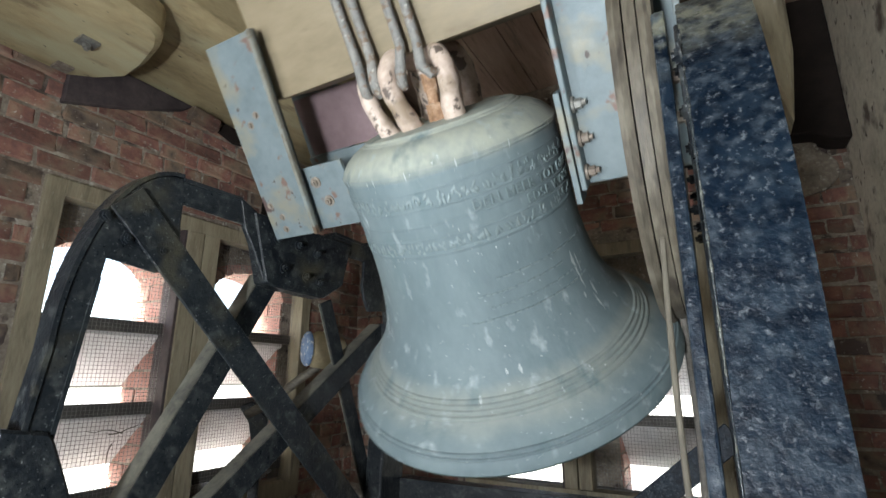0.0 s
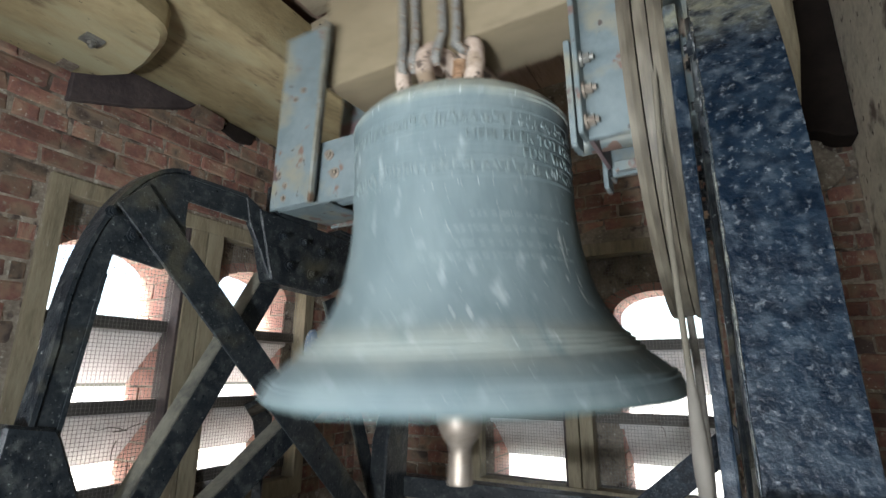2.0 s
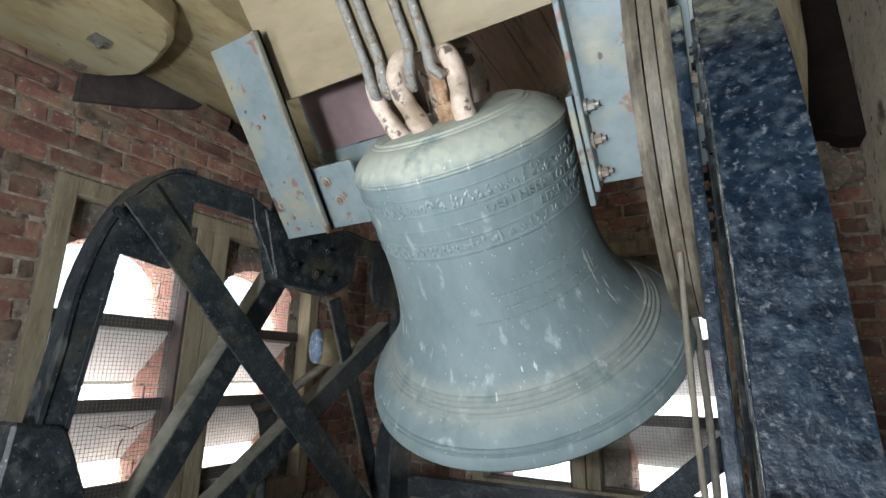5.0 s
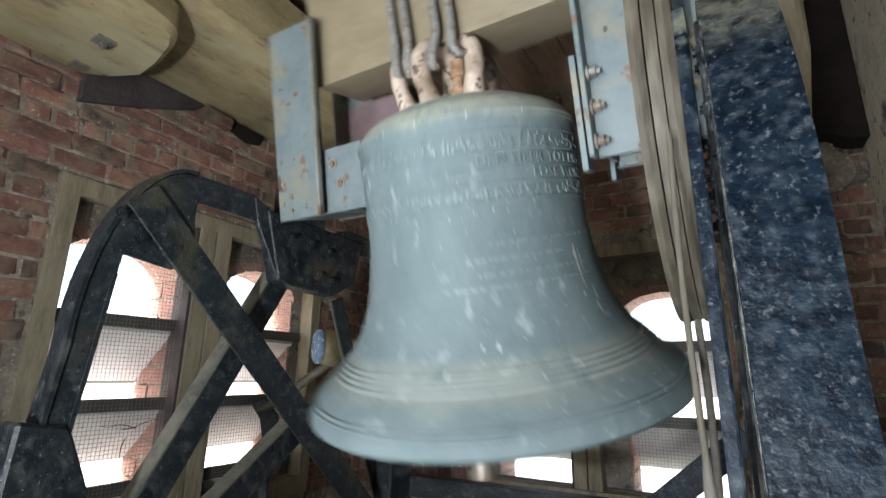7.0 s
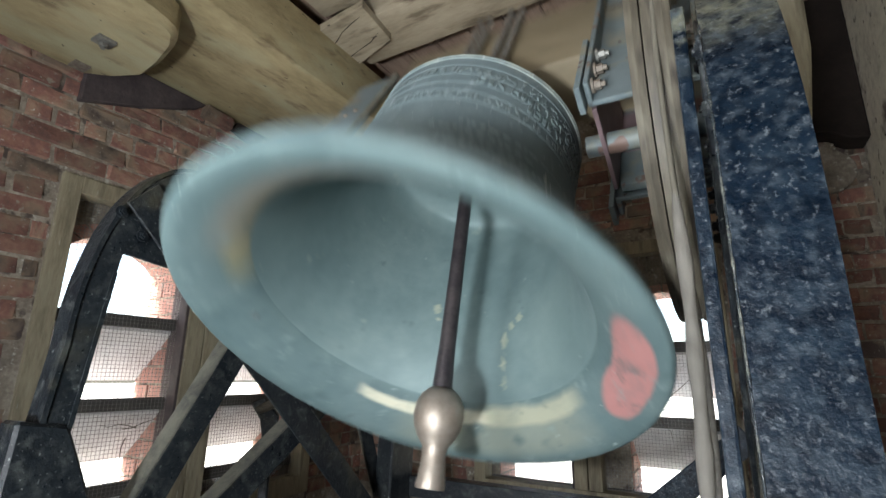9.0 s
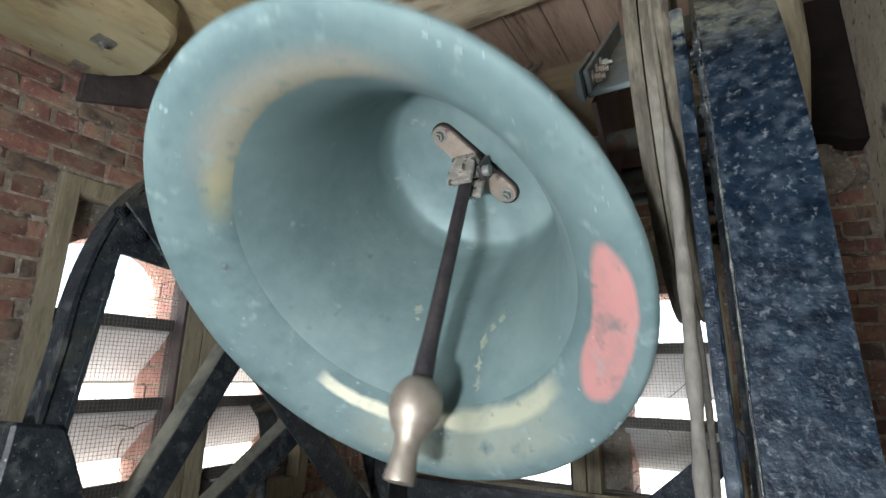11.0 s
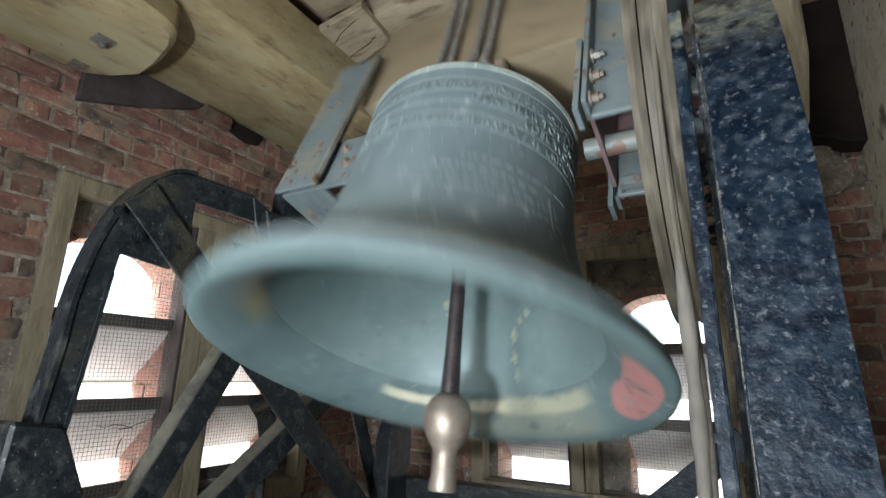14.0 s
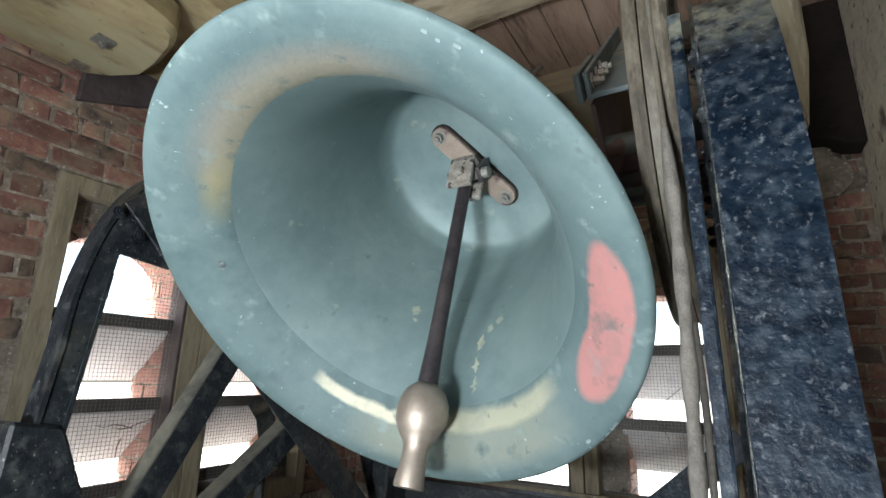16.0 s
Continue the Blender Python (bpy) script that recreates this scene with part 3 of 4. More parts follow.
# ---- steel bell frame ----
def frame_side(x0, x1, label, paint):
    """One side of the bell frame: two legs with rounded heads, a dropped bearing plate and crossed braces."""
    fr = thing("support_frame", label, "support frame", group="sides of the steel frame")
    sx = 1 if x1 > x0 else -1
    lo, hi = min(x0, x1), max(x0, x1)
    mid = (lo + hi) / 2
    web0, web1 = sorted((x0 + sx * 0.004, x0 + sx * 0.016))
    for s in (-1, 1):
        # the leg: outer flange, inner flange and web, bending over into the top bar
        outer = [(s * 0.584, -0.62), (s * 0.567, -0.45)]
        for k in range(1, 16):
            a = radians(90 * k / 16)
            outer.append((s * (0.362 + 0.205 * math.cos(a)), -0.45 + 0.423 * math.sin(a)))
        outer += [(s * 0.36, -0.027), (s * 0.19, -0.022)]
        inner = [(s * 0.168, -0.094), (s * 0.268, -0.093), (s * 0.352, -0.092), (s * 0.352, -0.14), (s * 0.347, -0.178), (s * 0.362, -0.23), (s * 0.39, -0.270), (s * 0.446, -0.263), (s * 0.50, -0.256), (s * 0.513, -0.373), (s * 0.541, -0.62)]
        pts = outer + inner
        part("leg", prism(B(), pts, "x", web0, web1, 0.003), FRAMEPAINT, fr, smooth=30)
        bm = B()
        for p, q in zip(outer, outer[1:]):
            d = (Vector(q) - Vector(p)).normalized()
            n = Vector((-d.y, d.x)) * 0.009
            if (Vector(p) + n).length < Vector(p).length:
                n = -n
            prism(bm, [p, q, tuple(Vector(q) + n), tuple(Vector(p) + n)], "x", lo, hi)
        bmesh.ops.remove_doubles(bm, verts=bm.verts[:], dist=0.002)
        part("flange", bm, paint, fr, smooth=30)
        bm = B()
        prism(bm, [(s * 0.546, -0.62), (s * 0.538, -0.62), (s * 0.506, -0.30), (s * 0.514, -0.30)], "x", lo, hi)
        part("flange", bm, FRAMEPAINT, fr)
        # foot casting
        part("foot", prism(B(), [(s * 0.626, -0.585), (s * 0.545, -0.598), (s * 0.535, -0.615), (s * 0.488, -0.725), (s * 0.46, -1.25), (s * 0.60, -1.25), (s * 0.632, -0.70)], "x", lo - 0.006, hi + 0.006, 0.006), FRAMEPAINT, fr)
        # drop link from the top bar to the bearing plate
        part("link", prism(B(), [(s * 0.195, -0.02), (s * 0.13, -0.05), (s * 0.04, -0.236), (s * 0.088, -0.245), (s * 0.131, -0.168), (s * 0.175, -0.098)], "x", web0 - 0.003, web1 + 0.003, 0.003), FRAMEPAINT, fr)
    # crossed braces, each an angle with a standing flange
    for i, (p, q, w) in enumerate((((-0.485, -0.117), (0.39, -0.955), 0.085), ((0.53, -0.327), (-0.33, -0.945), 0.068),
                                   ((-0.03, -0.222), (-0.44, -0.955), 0.066), ((0.226, -0.25), (0.535, -0.955), 0.058))):
        o = -0.005 if i == 0 else 0.018 + 0.014 * i
        a, b = sorted((x0 + sx * o, x0 + sx * (o + 0.009)))
        br = part("brace", prism(B(), strip(p, q, w), "x", a, b, 0.002), FRAMEPAINT, fr)
        d = (Vector(q) - Vector(p)).normalized()
        n = Vector((-d.y, d.x))
        if n.y * (-1 if i == 3 else 1) < 0:
            n = -n
        pa, qa = Vector(p) + n * (w / 2), Vector(q) + n * (w / 2)
        a, b = sorted((x0 + sx * (o + 0.001), x0 + sx * (o + (0.008, 0.06, 0.06, 0.012)[i])))
        part("brace_flange", prism(B(), [tuple(pa), tuple(qa), tuple(qa - n * 0.008), tuple(pa - n * 0.008)], "x", a, b, 0.001), DUSTYSTEEL if i > 0 else FRAMEPAINT, br)
    pl = part("bearing_plate", prism(B(), [(-0.15, -0.05), (-0.088, -0.243), (-0.04, -0.25), (0.145, -0.256), (0.235, -0.20), (0.27, -0.05)], "x", *sorted((x0 - sx * 0.004, x0 + sx * 0.05)), 0.004), FRAMEPAINT, fr)
    part("bearing_block", box(B(), lo + 0.0, hi + 0.0, -0.085, 0.085, -0.06, 0.05, 0.012), FRAMEPAINT, fr, smooth=30)
    for yy, zz in ((-0.06, -0.11), (0.02, -0.11), (0.10, -0.12), (-0.03, -0.19), (0.06, -0.20), (0.12, -0.21)):
        bolt(pl, (x0 - sx * 0.004, yy, zz), (x0 - sx * 0.022, yy, zz), 0.010, "bolt", FRAMEPAINT)
    for yy, zz in ((-0.52, -0.17), (-0.44, -0.14), (-0.39, -0.22), (-0.47, -0.21)):
        bolt(fr, (x0, yy, zz), (x0 - sx * 0.010, yy, zz), 0.009, "rivet", FRAMEPAINT)
    for z in (-1.02, -1.25):
        part("cross_bar", box(B(), lo, hi, -0.6, 0.6, z - 0.035, z + 0.035, 0.004), FRAMEPAINT, fr)
    part("base_beam", box(B(), lo - 0.02, hi + 0.02, -0.75, 0.75, ZF, -1.24, 0.006), FRAMEPAINT, fr)
    return fr


frame_side(-0.560, -0.617, "black painted steel bell frame side with crossed braces", FRAMEPAINT)
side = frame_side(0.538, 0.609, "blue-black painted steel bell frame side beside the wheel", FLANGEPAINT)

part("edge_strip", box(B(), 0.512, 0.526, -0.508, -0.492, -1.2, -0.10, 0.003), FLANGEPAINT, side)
# lumpy bead added along the flange edge to carry its glints
rb = random.Random(31)
bead_pts = [(0.5385, -0.592, -0.60), (0.5385, -0.584, -0.53), (0.5385, -0.577, -0.45)] + [(0.5385, -(0.362 + 0.214 * math.cos(radians(5.6 * k))), -0.45 + 0.430 * math.sin(radians(5.6 * k))) for k in range(1, 12)]
bead_pts = [tuple(Vector(p).lerp(Vector(q), u / 5)) for p, q in zip(bead_pts, bead_pts[1:]) for u in range(5)]
part("paint_bead", tube(B(), bead_pts, [rb.uniform(0.0006, 0.0018) for _ in bead_pts], 6), GLINTBEAD, side, "thin bead added for the glints along the flange edge", smooth=60)

tie = tagged(part("tie_beam", box(B(), -0.555, 0.535, 0.60, 0.66, TIE_Z - 0.07, TIE_Z, 0.004), FRAMEPAINT), "black steel tie beam between the frame sides", "beam")
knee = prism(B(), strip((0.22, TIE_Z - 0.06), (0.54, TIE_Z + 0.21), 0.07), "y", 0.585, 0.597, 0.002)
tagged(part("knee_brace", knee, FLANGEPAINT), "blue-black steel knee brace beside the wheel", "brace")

# ---- the bell ----
AXIS = pose(0, 0, 0)
bell = thing("tower_bell", "green-grey bronze tower bell on a timber headstock", "bell", AXIS)


def bead(r0, z0, r1, z1, out=0.0042):
    """A rounded raised line between two points of the bell's profile."""
    d = Vector((r1 - r0, z1 - z0))
    n = Vector((-d.y, d.x)).normalized()
    return [tuple(Vector((r0, z0)) + d * (k / 6) + n * out * math.sin(math.pi * k / 6)) for k in range(7)]


outer = [(0.0, 0.153), (0.10, 0.152), (0.172, 0.150), (0.188, 0.147), (0.1925, 0.1425), (0.198, 0.1415), (0.202, 0.138), (0.208, 0.137), (0.228, 0.128), (0.247, 0.115), (0.260, 0.101), (0.267, 0.089), (0.2705, 0.086), (0.2710, 0.0825), (0.2688, 0.080), (0.2702, 0.0775), (0.2700, 0.074), (0.267, 0.072),
         (0.267, 0.045), (0.2682, 0.0435), (0.2682, 0.041), (0.267, 0.0395), (0.267, 0.006), (0.2683, 0.0045), (0.2683, 0.0015), (0.267, 0.0),
         (0.267, -0.030), (0.2682, -0.0315), (0.2682, -0.034), (0.267, -0.0355), (0.267, -0.062), (0.2683, -0.0635), (0.2683, -0.067), (0.267, -0.0685),
         (0.2675, -0.095), (0.2695, -0.0975), (0.2695, -0.102), (0.268, -0.105), (0.271, -0.16), (0.278, -0.22), (0.289, -0.28), (0.303, -0.325), (0.320, -0.36),
         (0.342, -0.395), *bead(0.357, -0.4125, 0.364, -0.4205, 0.0036), *bead(0.3650, -0.4215, 0.3720, -0.4295, 0.0036), *bead(0.373, -0.4305, 0.380, -0.4385, 0.0036), *bead(0.3815, -0.4398, 0.390, -0.4485, 0.0042),
         (0.405, -0.4595), (0.426, -0.4765), *bead(0.4375, -0.4875, 0.4435, -0.4940), *bead(0.4445, -0.4955, 0.4495, -0.5020), (0.4520, -0.505), (0.4575, -0.518), (0.460, -0.529)]
lipring = [(0.460, -0.529), (0.457, -0.536), (0.450, -0.538), (0.425, -0.527), (0.395, -0.508), (0.368, -0.485), (0.348, -0.460)]
inside = [(0.348, -0.460), (0.341, -0.447), (0.335, -0.435), (0.318, -0.400), (0.298, -0.350), (0.280, -0.28), (0.266, -0.20), (0.254, -0.10), (0.247, -0.02), (0.243, 0.045), (0.228, 0.062), (0.15, 0.072), (0.0, 0.076)]
part("bell_body", revolve(B(), outer, 144), PATINA, bell, smooth=20)
mouth = part("bell_mouth", revolve(B(), lipring + inside[1:], 144, wob=0.0007), [LIP, PATINA_IN], bell, "worn pale green lip with a coral paint patch", smooth=80)
for f in mouth.data.polygons:
    f.material_index = 0 if f.center.z < -0.447 else 1


def along(prof, s):
    """A point of a profile at the share s of its length."""
    ds = [math.dist(p, q) for p, q in zip(prof, prof[1:])]
    d = s * sum(ds)
    for (p, q), l in zip(zip(prof, prof[1:]), ds):
        if d <= l:
            k = d / l
            return p[0] + (q[0] - p[0]) * k, p[1] + (q[1] - p[1]) * k
        d -= l
    return prof[-1]


def patch(name, mat, label, a0, a1, s0, s1, seed, rag=0.12, prof=lipring + inside[1:5], lift=0.0014):
    """A thin ragged film of paint or wear on the lip, between two angles and two shares of the profile."""
    bm = B()
    na, ns = 46, 9
    grid = []
    for i in range(na + 1):
        u = i / na
        a = radians(a0 + (a1 - a0) * u)
        end = min(1.0, 7 * min(u, 1 - u)) ** 0.6
        lo = s0 + (1 - end) * (s1 - s0) * 0.4 + rag * (s1 - s0) * noise.noise((u * 9, seed, 0))
        hi = s1 - (1 - end) * (s1 - s0) * 0.4 + rag * (s1 - s0) * noise.noise((u * 9, seed, 5))
        row = []
        for j in range(ns + 1):
            r, z = along(prof, lo + (hi - lo) * j / ns)
            row.append(bm.verts.new(((r - lift) * math.cos(a), (r - lift) * math.sin(a), z - lift)))
        grid.append(row)
    for p, q in zip(grid, grid[1:]):
        for j in range(ns):
            bm.faces.new((p[j], q[j], q[j + 1], p[j + 1]))
    return part(name, bm, mat, bell, label, smooth=True)


for a, wd, s0, s1, sd in ((31.5, 1.6, 0.0, 0.03, 1), (35.0, 2.2, 0.0, 0.045, 2), (38.5, 1.4, 0.01, 0.04, 3), (43.5, 1.4, 0.07, 0.09, 4), (45.5, 1.0, 0.0, 0.02, 5),
                          (-53.0, 1.1, 0.085, 0.105, 6), (-50.5, 0.9, 0.10, 0.118, 7), (-47.5, 1.4, 0.08, 0.10, 8), (-109, 1.0, 0.03, 0.05, 10)):
    patch("chip", CHIP, "pale chip in the bell's edge", a, a + wd, s0, s1, sd, 0.12, lift=0.0012)
for a, z0, z1, wd, sd in ((70.4, -0.250, -0.275, 3.0, 1), (75.0, -0.268, -0.292, 3.4, 2), (78.6, -0.292, -0.335, 3.2, 3), (79.0, -0.350, -0.385, 2.2, 4), (78.6, -0.392, -0.425, 1.6, 5), (119, -0.225, -0.255, 4.0, 6), (117, -0.262, -0.272, 2.5, 7)):
    bm = B()
    rows = []
    for k in range(9):
        z = z0 + (z1 - z0) * k / 8
        r = next(p[0] + (q[0] - p[0]) * (z - p[1]) / (q[1] - p[1]) for p, q in zip(inside, inside[1:]) if p[1] <= z <= q[1]) - 0.0014
        half = radians(wd) / 1.3 * math.sin(math.pi * (k + 0.5) / 9) * (0.45 + 0.9 * abs(noise.noise((k * 0.9, sd, 2))))
        mid = radians(a) + 0.03 * noise.noise((k * 0.7, sd, 7))
        rows.append([bm.verts.new((r * math.cos(mid + u * half), r * math.sin(mid + u * half), z)) for u in (-1, 0, 1)])
    for p, q in zip(rows, rows[1:]):
        for j in range(2):
            bm.faces.new((p[j], p[j + 1], q[j + 1], q[j]))
    part("lime_run", bm, LIMERUN, bell, "dried yellow-white run inside the bell", smooth=True)
patch("pit", PIT, "dark pitted spot on the lip", -170.5, -167.2, 0.40, 0.455, 21, 0.4)


# raised lettering and leaf friezes
def lettering(text, a_end, z, size, radius):
    cu = bpy.data.curves.new("lettering", "FONT")
    cu.body, cu.size, cu.extrude, cu.space_character = text, size, 0.0028, 1.12
    tmp = new("lettering_tmp", cu)
    dg = bpy.context.evaluated_depsgraph_get()
    me = bpy.data.meshes.new_from_object(tmp.evaluated_get(dg))
    wd = max(v.co.x for v in me.vertices)
    for v in me.vertices:
        a = radians(a_end) + (v.co.x - wd) / radius
        r = radius + v.co.z
        v.co = (r * math.cos(a), r * math.sin(a), z + v.co.y)
    me.materials.clear()
    me.materials.append(CASTLINE)
    bpy.data.objects.remove(tmp)
    ob = new("inscription", me)
    ob.parent = bell
    ob["label"] = "raised cast capital letters"
    return ob


lettering("DEN HEER TOT DIENST", 13, -0.027, 0.030, 0.2675)
lettering("EDSE WONING", 12, -0.058, 0.030, 0.2675)
rng = random.Random(5)
for z, flip in ((0.008, 1), (-0.071, -1)):
    bm = B()
    for k in range(46):
        a = radians(-170 + k * 4.5)
        for j in range(4):
            aa = a + rng.uniform(-0.03, 0.03)
            zz = z + flip * rng.uniform(0.002, 0.024)
            c = Vector((0.2680 * math.cos(aa), 0.2680 * math.sin(aa), zz))
            m = Matrix.Translation(c) @ Matrix.Rotation(aa, 4, "Z") @ Matrix.Rotation(rng.uniform(-0.8, 0.8), 4, "X") @ Matrix.Diagonal((0.0019, 0.0034, rng.uniform(0.005, 0.010), 1))
            bmesh.ops.create_icosphere(bm, subdivisions=1, radius=1.0, matrix=m)
    part("leaf_frieze", bm, CASTLINE, bell, "raised leaf frieze", smooth=True)["kind"] = "stuff"
# worn lines of lettering on the waist, too faint to read
for z, r, a0, a1 in ((-0.185, 0.2745, -60, -8), (-0.215, 0.2780, -70, -25), (-0.245, 0.2830, -66, -12), (-0.27, 0.2875, -80, -10)):
    bm = B()
    a = a0
    while a < a1:
        wd = rng.uniform(1.2, 3.2)
        m = Matrix.Translation((r * math.cos(radians(a)), r * math.sin(radians(a)), z)) @ Matrix.Rotation(radians(a), 4, "Z") @ Matrix.Diagonal((0.0018, 0.005 * wd, 0.0045, 1))
        bmesh.ops.create_cube(bm, size=1.0, matrix=m)
        a += wd * 1.05 + rng.uniform(0.5, 2.4)
    part("worn_line", bm, CASTLINE, bell, "worn raised line on the waist")["kind"] = "stuff"

# splashes and runs of droppings
def outer_r(z):
    for (r0, z0), (r1, z1) in zip(outer, outer[1:]):
        if z1 <= z <= z0 and z0 > z1:
            return r0 + (r1 - r0) * (z0 - z) / (z0 - z1)
    return 0.46


bm = B()
runs = [(rng.uniform(-150, 12), rng.uniform(-0.50, 0.07), rng.uniform(0.0006, 0.0015), rng.uniform(0.0015, 0.006)) for _ in range(70)]
runs += [(rng.uniform(-150, 0), rng.uniform(-0.47, -0.30), rng.uniform(0.0016, 0.0034), rng.uniform(0.010, 0.024)) for _ in range(8)]
runs += [(a, 0.088, 0.0016, 0.018) for a in (-128, -104, -86, -63, -38, -9)]
runs += [(-20, -0.204, 0.0045, 0.062), (-19.5, -0.255, 0.0022, 0.045), (-17, -0.215, 0.0018, 0.05), (-14.5, -0.295, 0.0035, 0.035), (-16.5, -0.32, 0.0025, 0.045), (-138, -0.22, 0.005, 0.04), (-137, -0.27, 0.005, 0.07)]
for a, z, wd, ln in runs:
    prev = None
    n = 5
    for k in range(n + 1):
        zz = z - ln * k / n
        r = outer_r(zz) + 0.0012
        w = wd * math.sin(math.pi * (k + 0.35) / (n + 0.7)) * rng.uniform(0.6, 1.2) / r
        aa = radians(a) + rng.uniform(-0.3, 0.3) * wd / r
        cur = [bm.verts.new((r * math.cos(aa + q), r * math.sin(aa + q), zz)) for q in (-w, w)]
        if prev:
            bm.faces.new((prev[0], prev[1], cur[1], cur[0]))
        prev = cur
part("dried_splash", bm, DROPPING, bell, "dried pale splashes on the bronze")["kind"] = "stuff"

# canons: the loops on the crown
def canon(pts, wide):
    """A cast loop that rises from the crown, bulges outward and curls in to the middle."""
    pts = [Vector(q) for q in pts]
    fine = []
    for k in range(len(pts) - 1):
        p0, p1, p2, p3 = pts[max(k - 1, 0)], pts[k], pts[k + 1], pts[min(k + 2, len(pts) - 1)]
        for n in range(4):
            t = n / 4
            fine.append(0.5 * (2 * p1 + (p2 - p0) * t + (2 * p0 - 5 * p1 + 4 * p2 - p3) * t * t + (3 * p1 - p0 - 3 * p2 + p3) * t ** 3))
    fine.append(pts[-1])
    radii = [wide * (1.18 - 0.25 * min(1, k / 6) + 0.04 * math.sin(k * 1.9)) for k in range(len(fine))]
    return part("canon", tube(B(), fine, radii, 14, 1.15), CANON, bell, "flaking pink-white crown loop", smooth=60)


canon([(-0.070, -0.095, 0.12), (-0.088, -0.108, 0.175), (-0.104, -0.106, 0.235), (-0.105, -0.090, 0.278), (-0.080, -0.055, 0.296), (-0.03, -0.02, 0.285)], 0.021)
canon([(-0.012, -0.100, 0.12), (-0.022, -0.112, 0.175), (-0.036, -0.114, 0.24), (-0.036, -0.100, 0.286), (-0.016, -0.070, 0.303), (0.0, -0.02, 0.285)], 0.0235)
canon([(0.084, -0.088, 0.12), (0.088, -0.096, 0.18), (0.096, -0.096, 0.235), (0.088, -0.084, 0.276), (0.058, -0.055, 0.292), (0.02, -0.02, 0.28)], 0.0235)
canon([(-0.06, 0.075, 0.12), (-0.065, 0.10, 0.19), (-0.065, 0.095, 0.25), (-0.05, 0.07, 0.29), (-0.02, 0.02, 0.285)], 0.022)
canon([(0.06, 0.075, 0.12), (0.065, 0.10, 0.19), (0.065, 0.095, 0.25), (0.05, 0.07, 0.29), (0.02, 0.02, 0.285)], 0.022)
bm = B()
cyl(bm, (0.038, -0.075, 0.145), (0.038, -0.075, 0.190), 0.024, 0.021, seg=6)
cyl(bm, (0.038, -0.075, 0.190), (0.040, -0.074, 0.215), 0.014, seg=12)
cyl(bm, (0.040, -0.074, 0.215), (0.042, -0.072, 0.255), 0.018, seg=12)
part("crown_bolt", bm, NUTRUST, bell, "orange-rusty bolt and nut on the crown", smooth=30)
part("centre_post", tube(B(), [(0.0, 0.0, 0.13), (0.0, 0.0, 0.20), (0.0, 0.0, 0.30)], [0.034, 0.028, 0.036], 12), CANON, bell, "flaking centre post of the crown", smooth=60)

# headstock, its brackets and rods
hs = part("headstock", box(B(), -0.385, 0.46, -0.085, 0.11, 0.305, 0.70, 0.01), HEADWOOD, bell, "pale planed timber headstock", smooth=30)
for x, xe, hook in ((-0.098, -0.096, 0.0), (-0.060, -0.066, 0.0), (0.018, 0.004, -0.006), (0.058, 0.056, 0.03)):
    pts = [(xe + hook, -0.112 if hook <= 0 else -0.10, 0.240 if hook <= 0 else 0.252), (xe + hook * 0.6, -0.122, 0.252), (xe, -0.122, 0.272), (x, -0.112, 0.325), (x - 0.004, -0.106, 0.40), (x - 0.008, -0.104, 0.76)]
    part("strap_rod", tube(B(), pts, [0.009, 0.012, 0.0125, 0.011, 0.0105, 0.0105], 10), RODSTEEL, bell, "dusty steel strap rod", smooth=60)
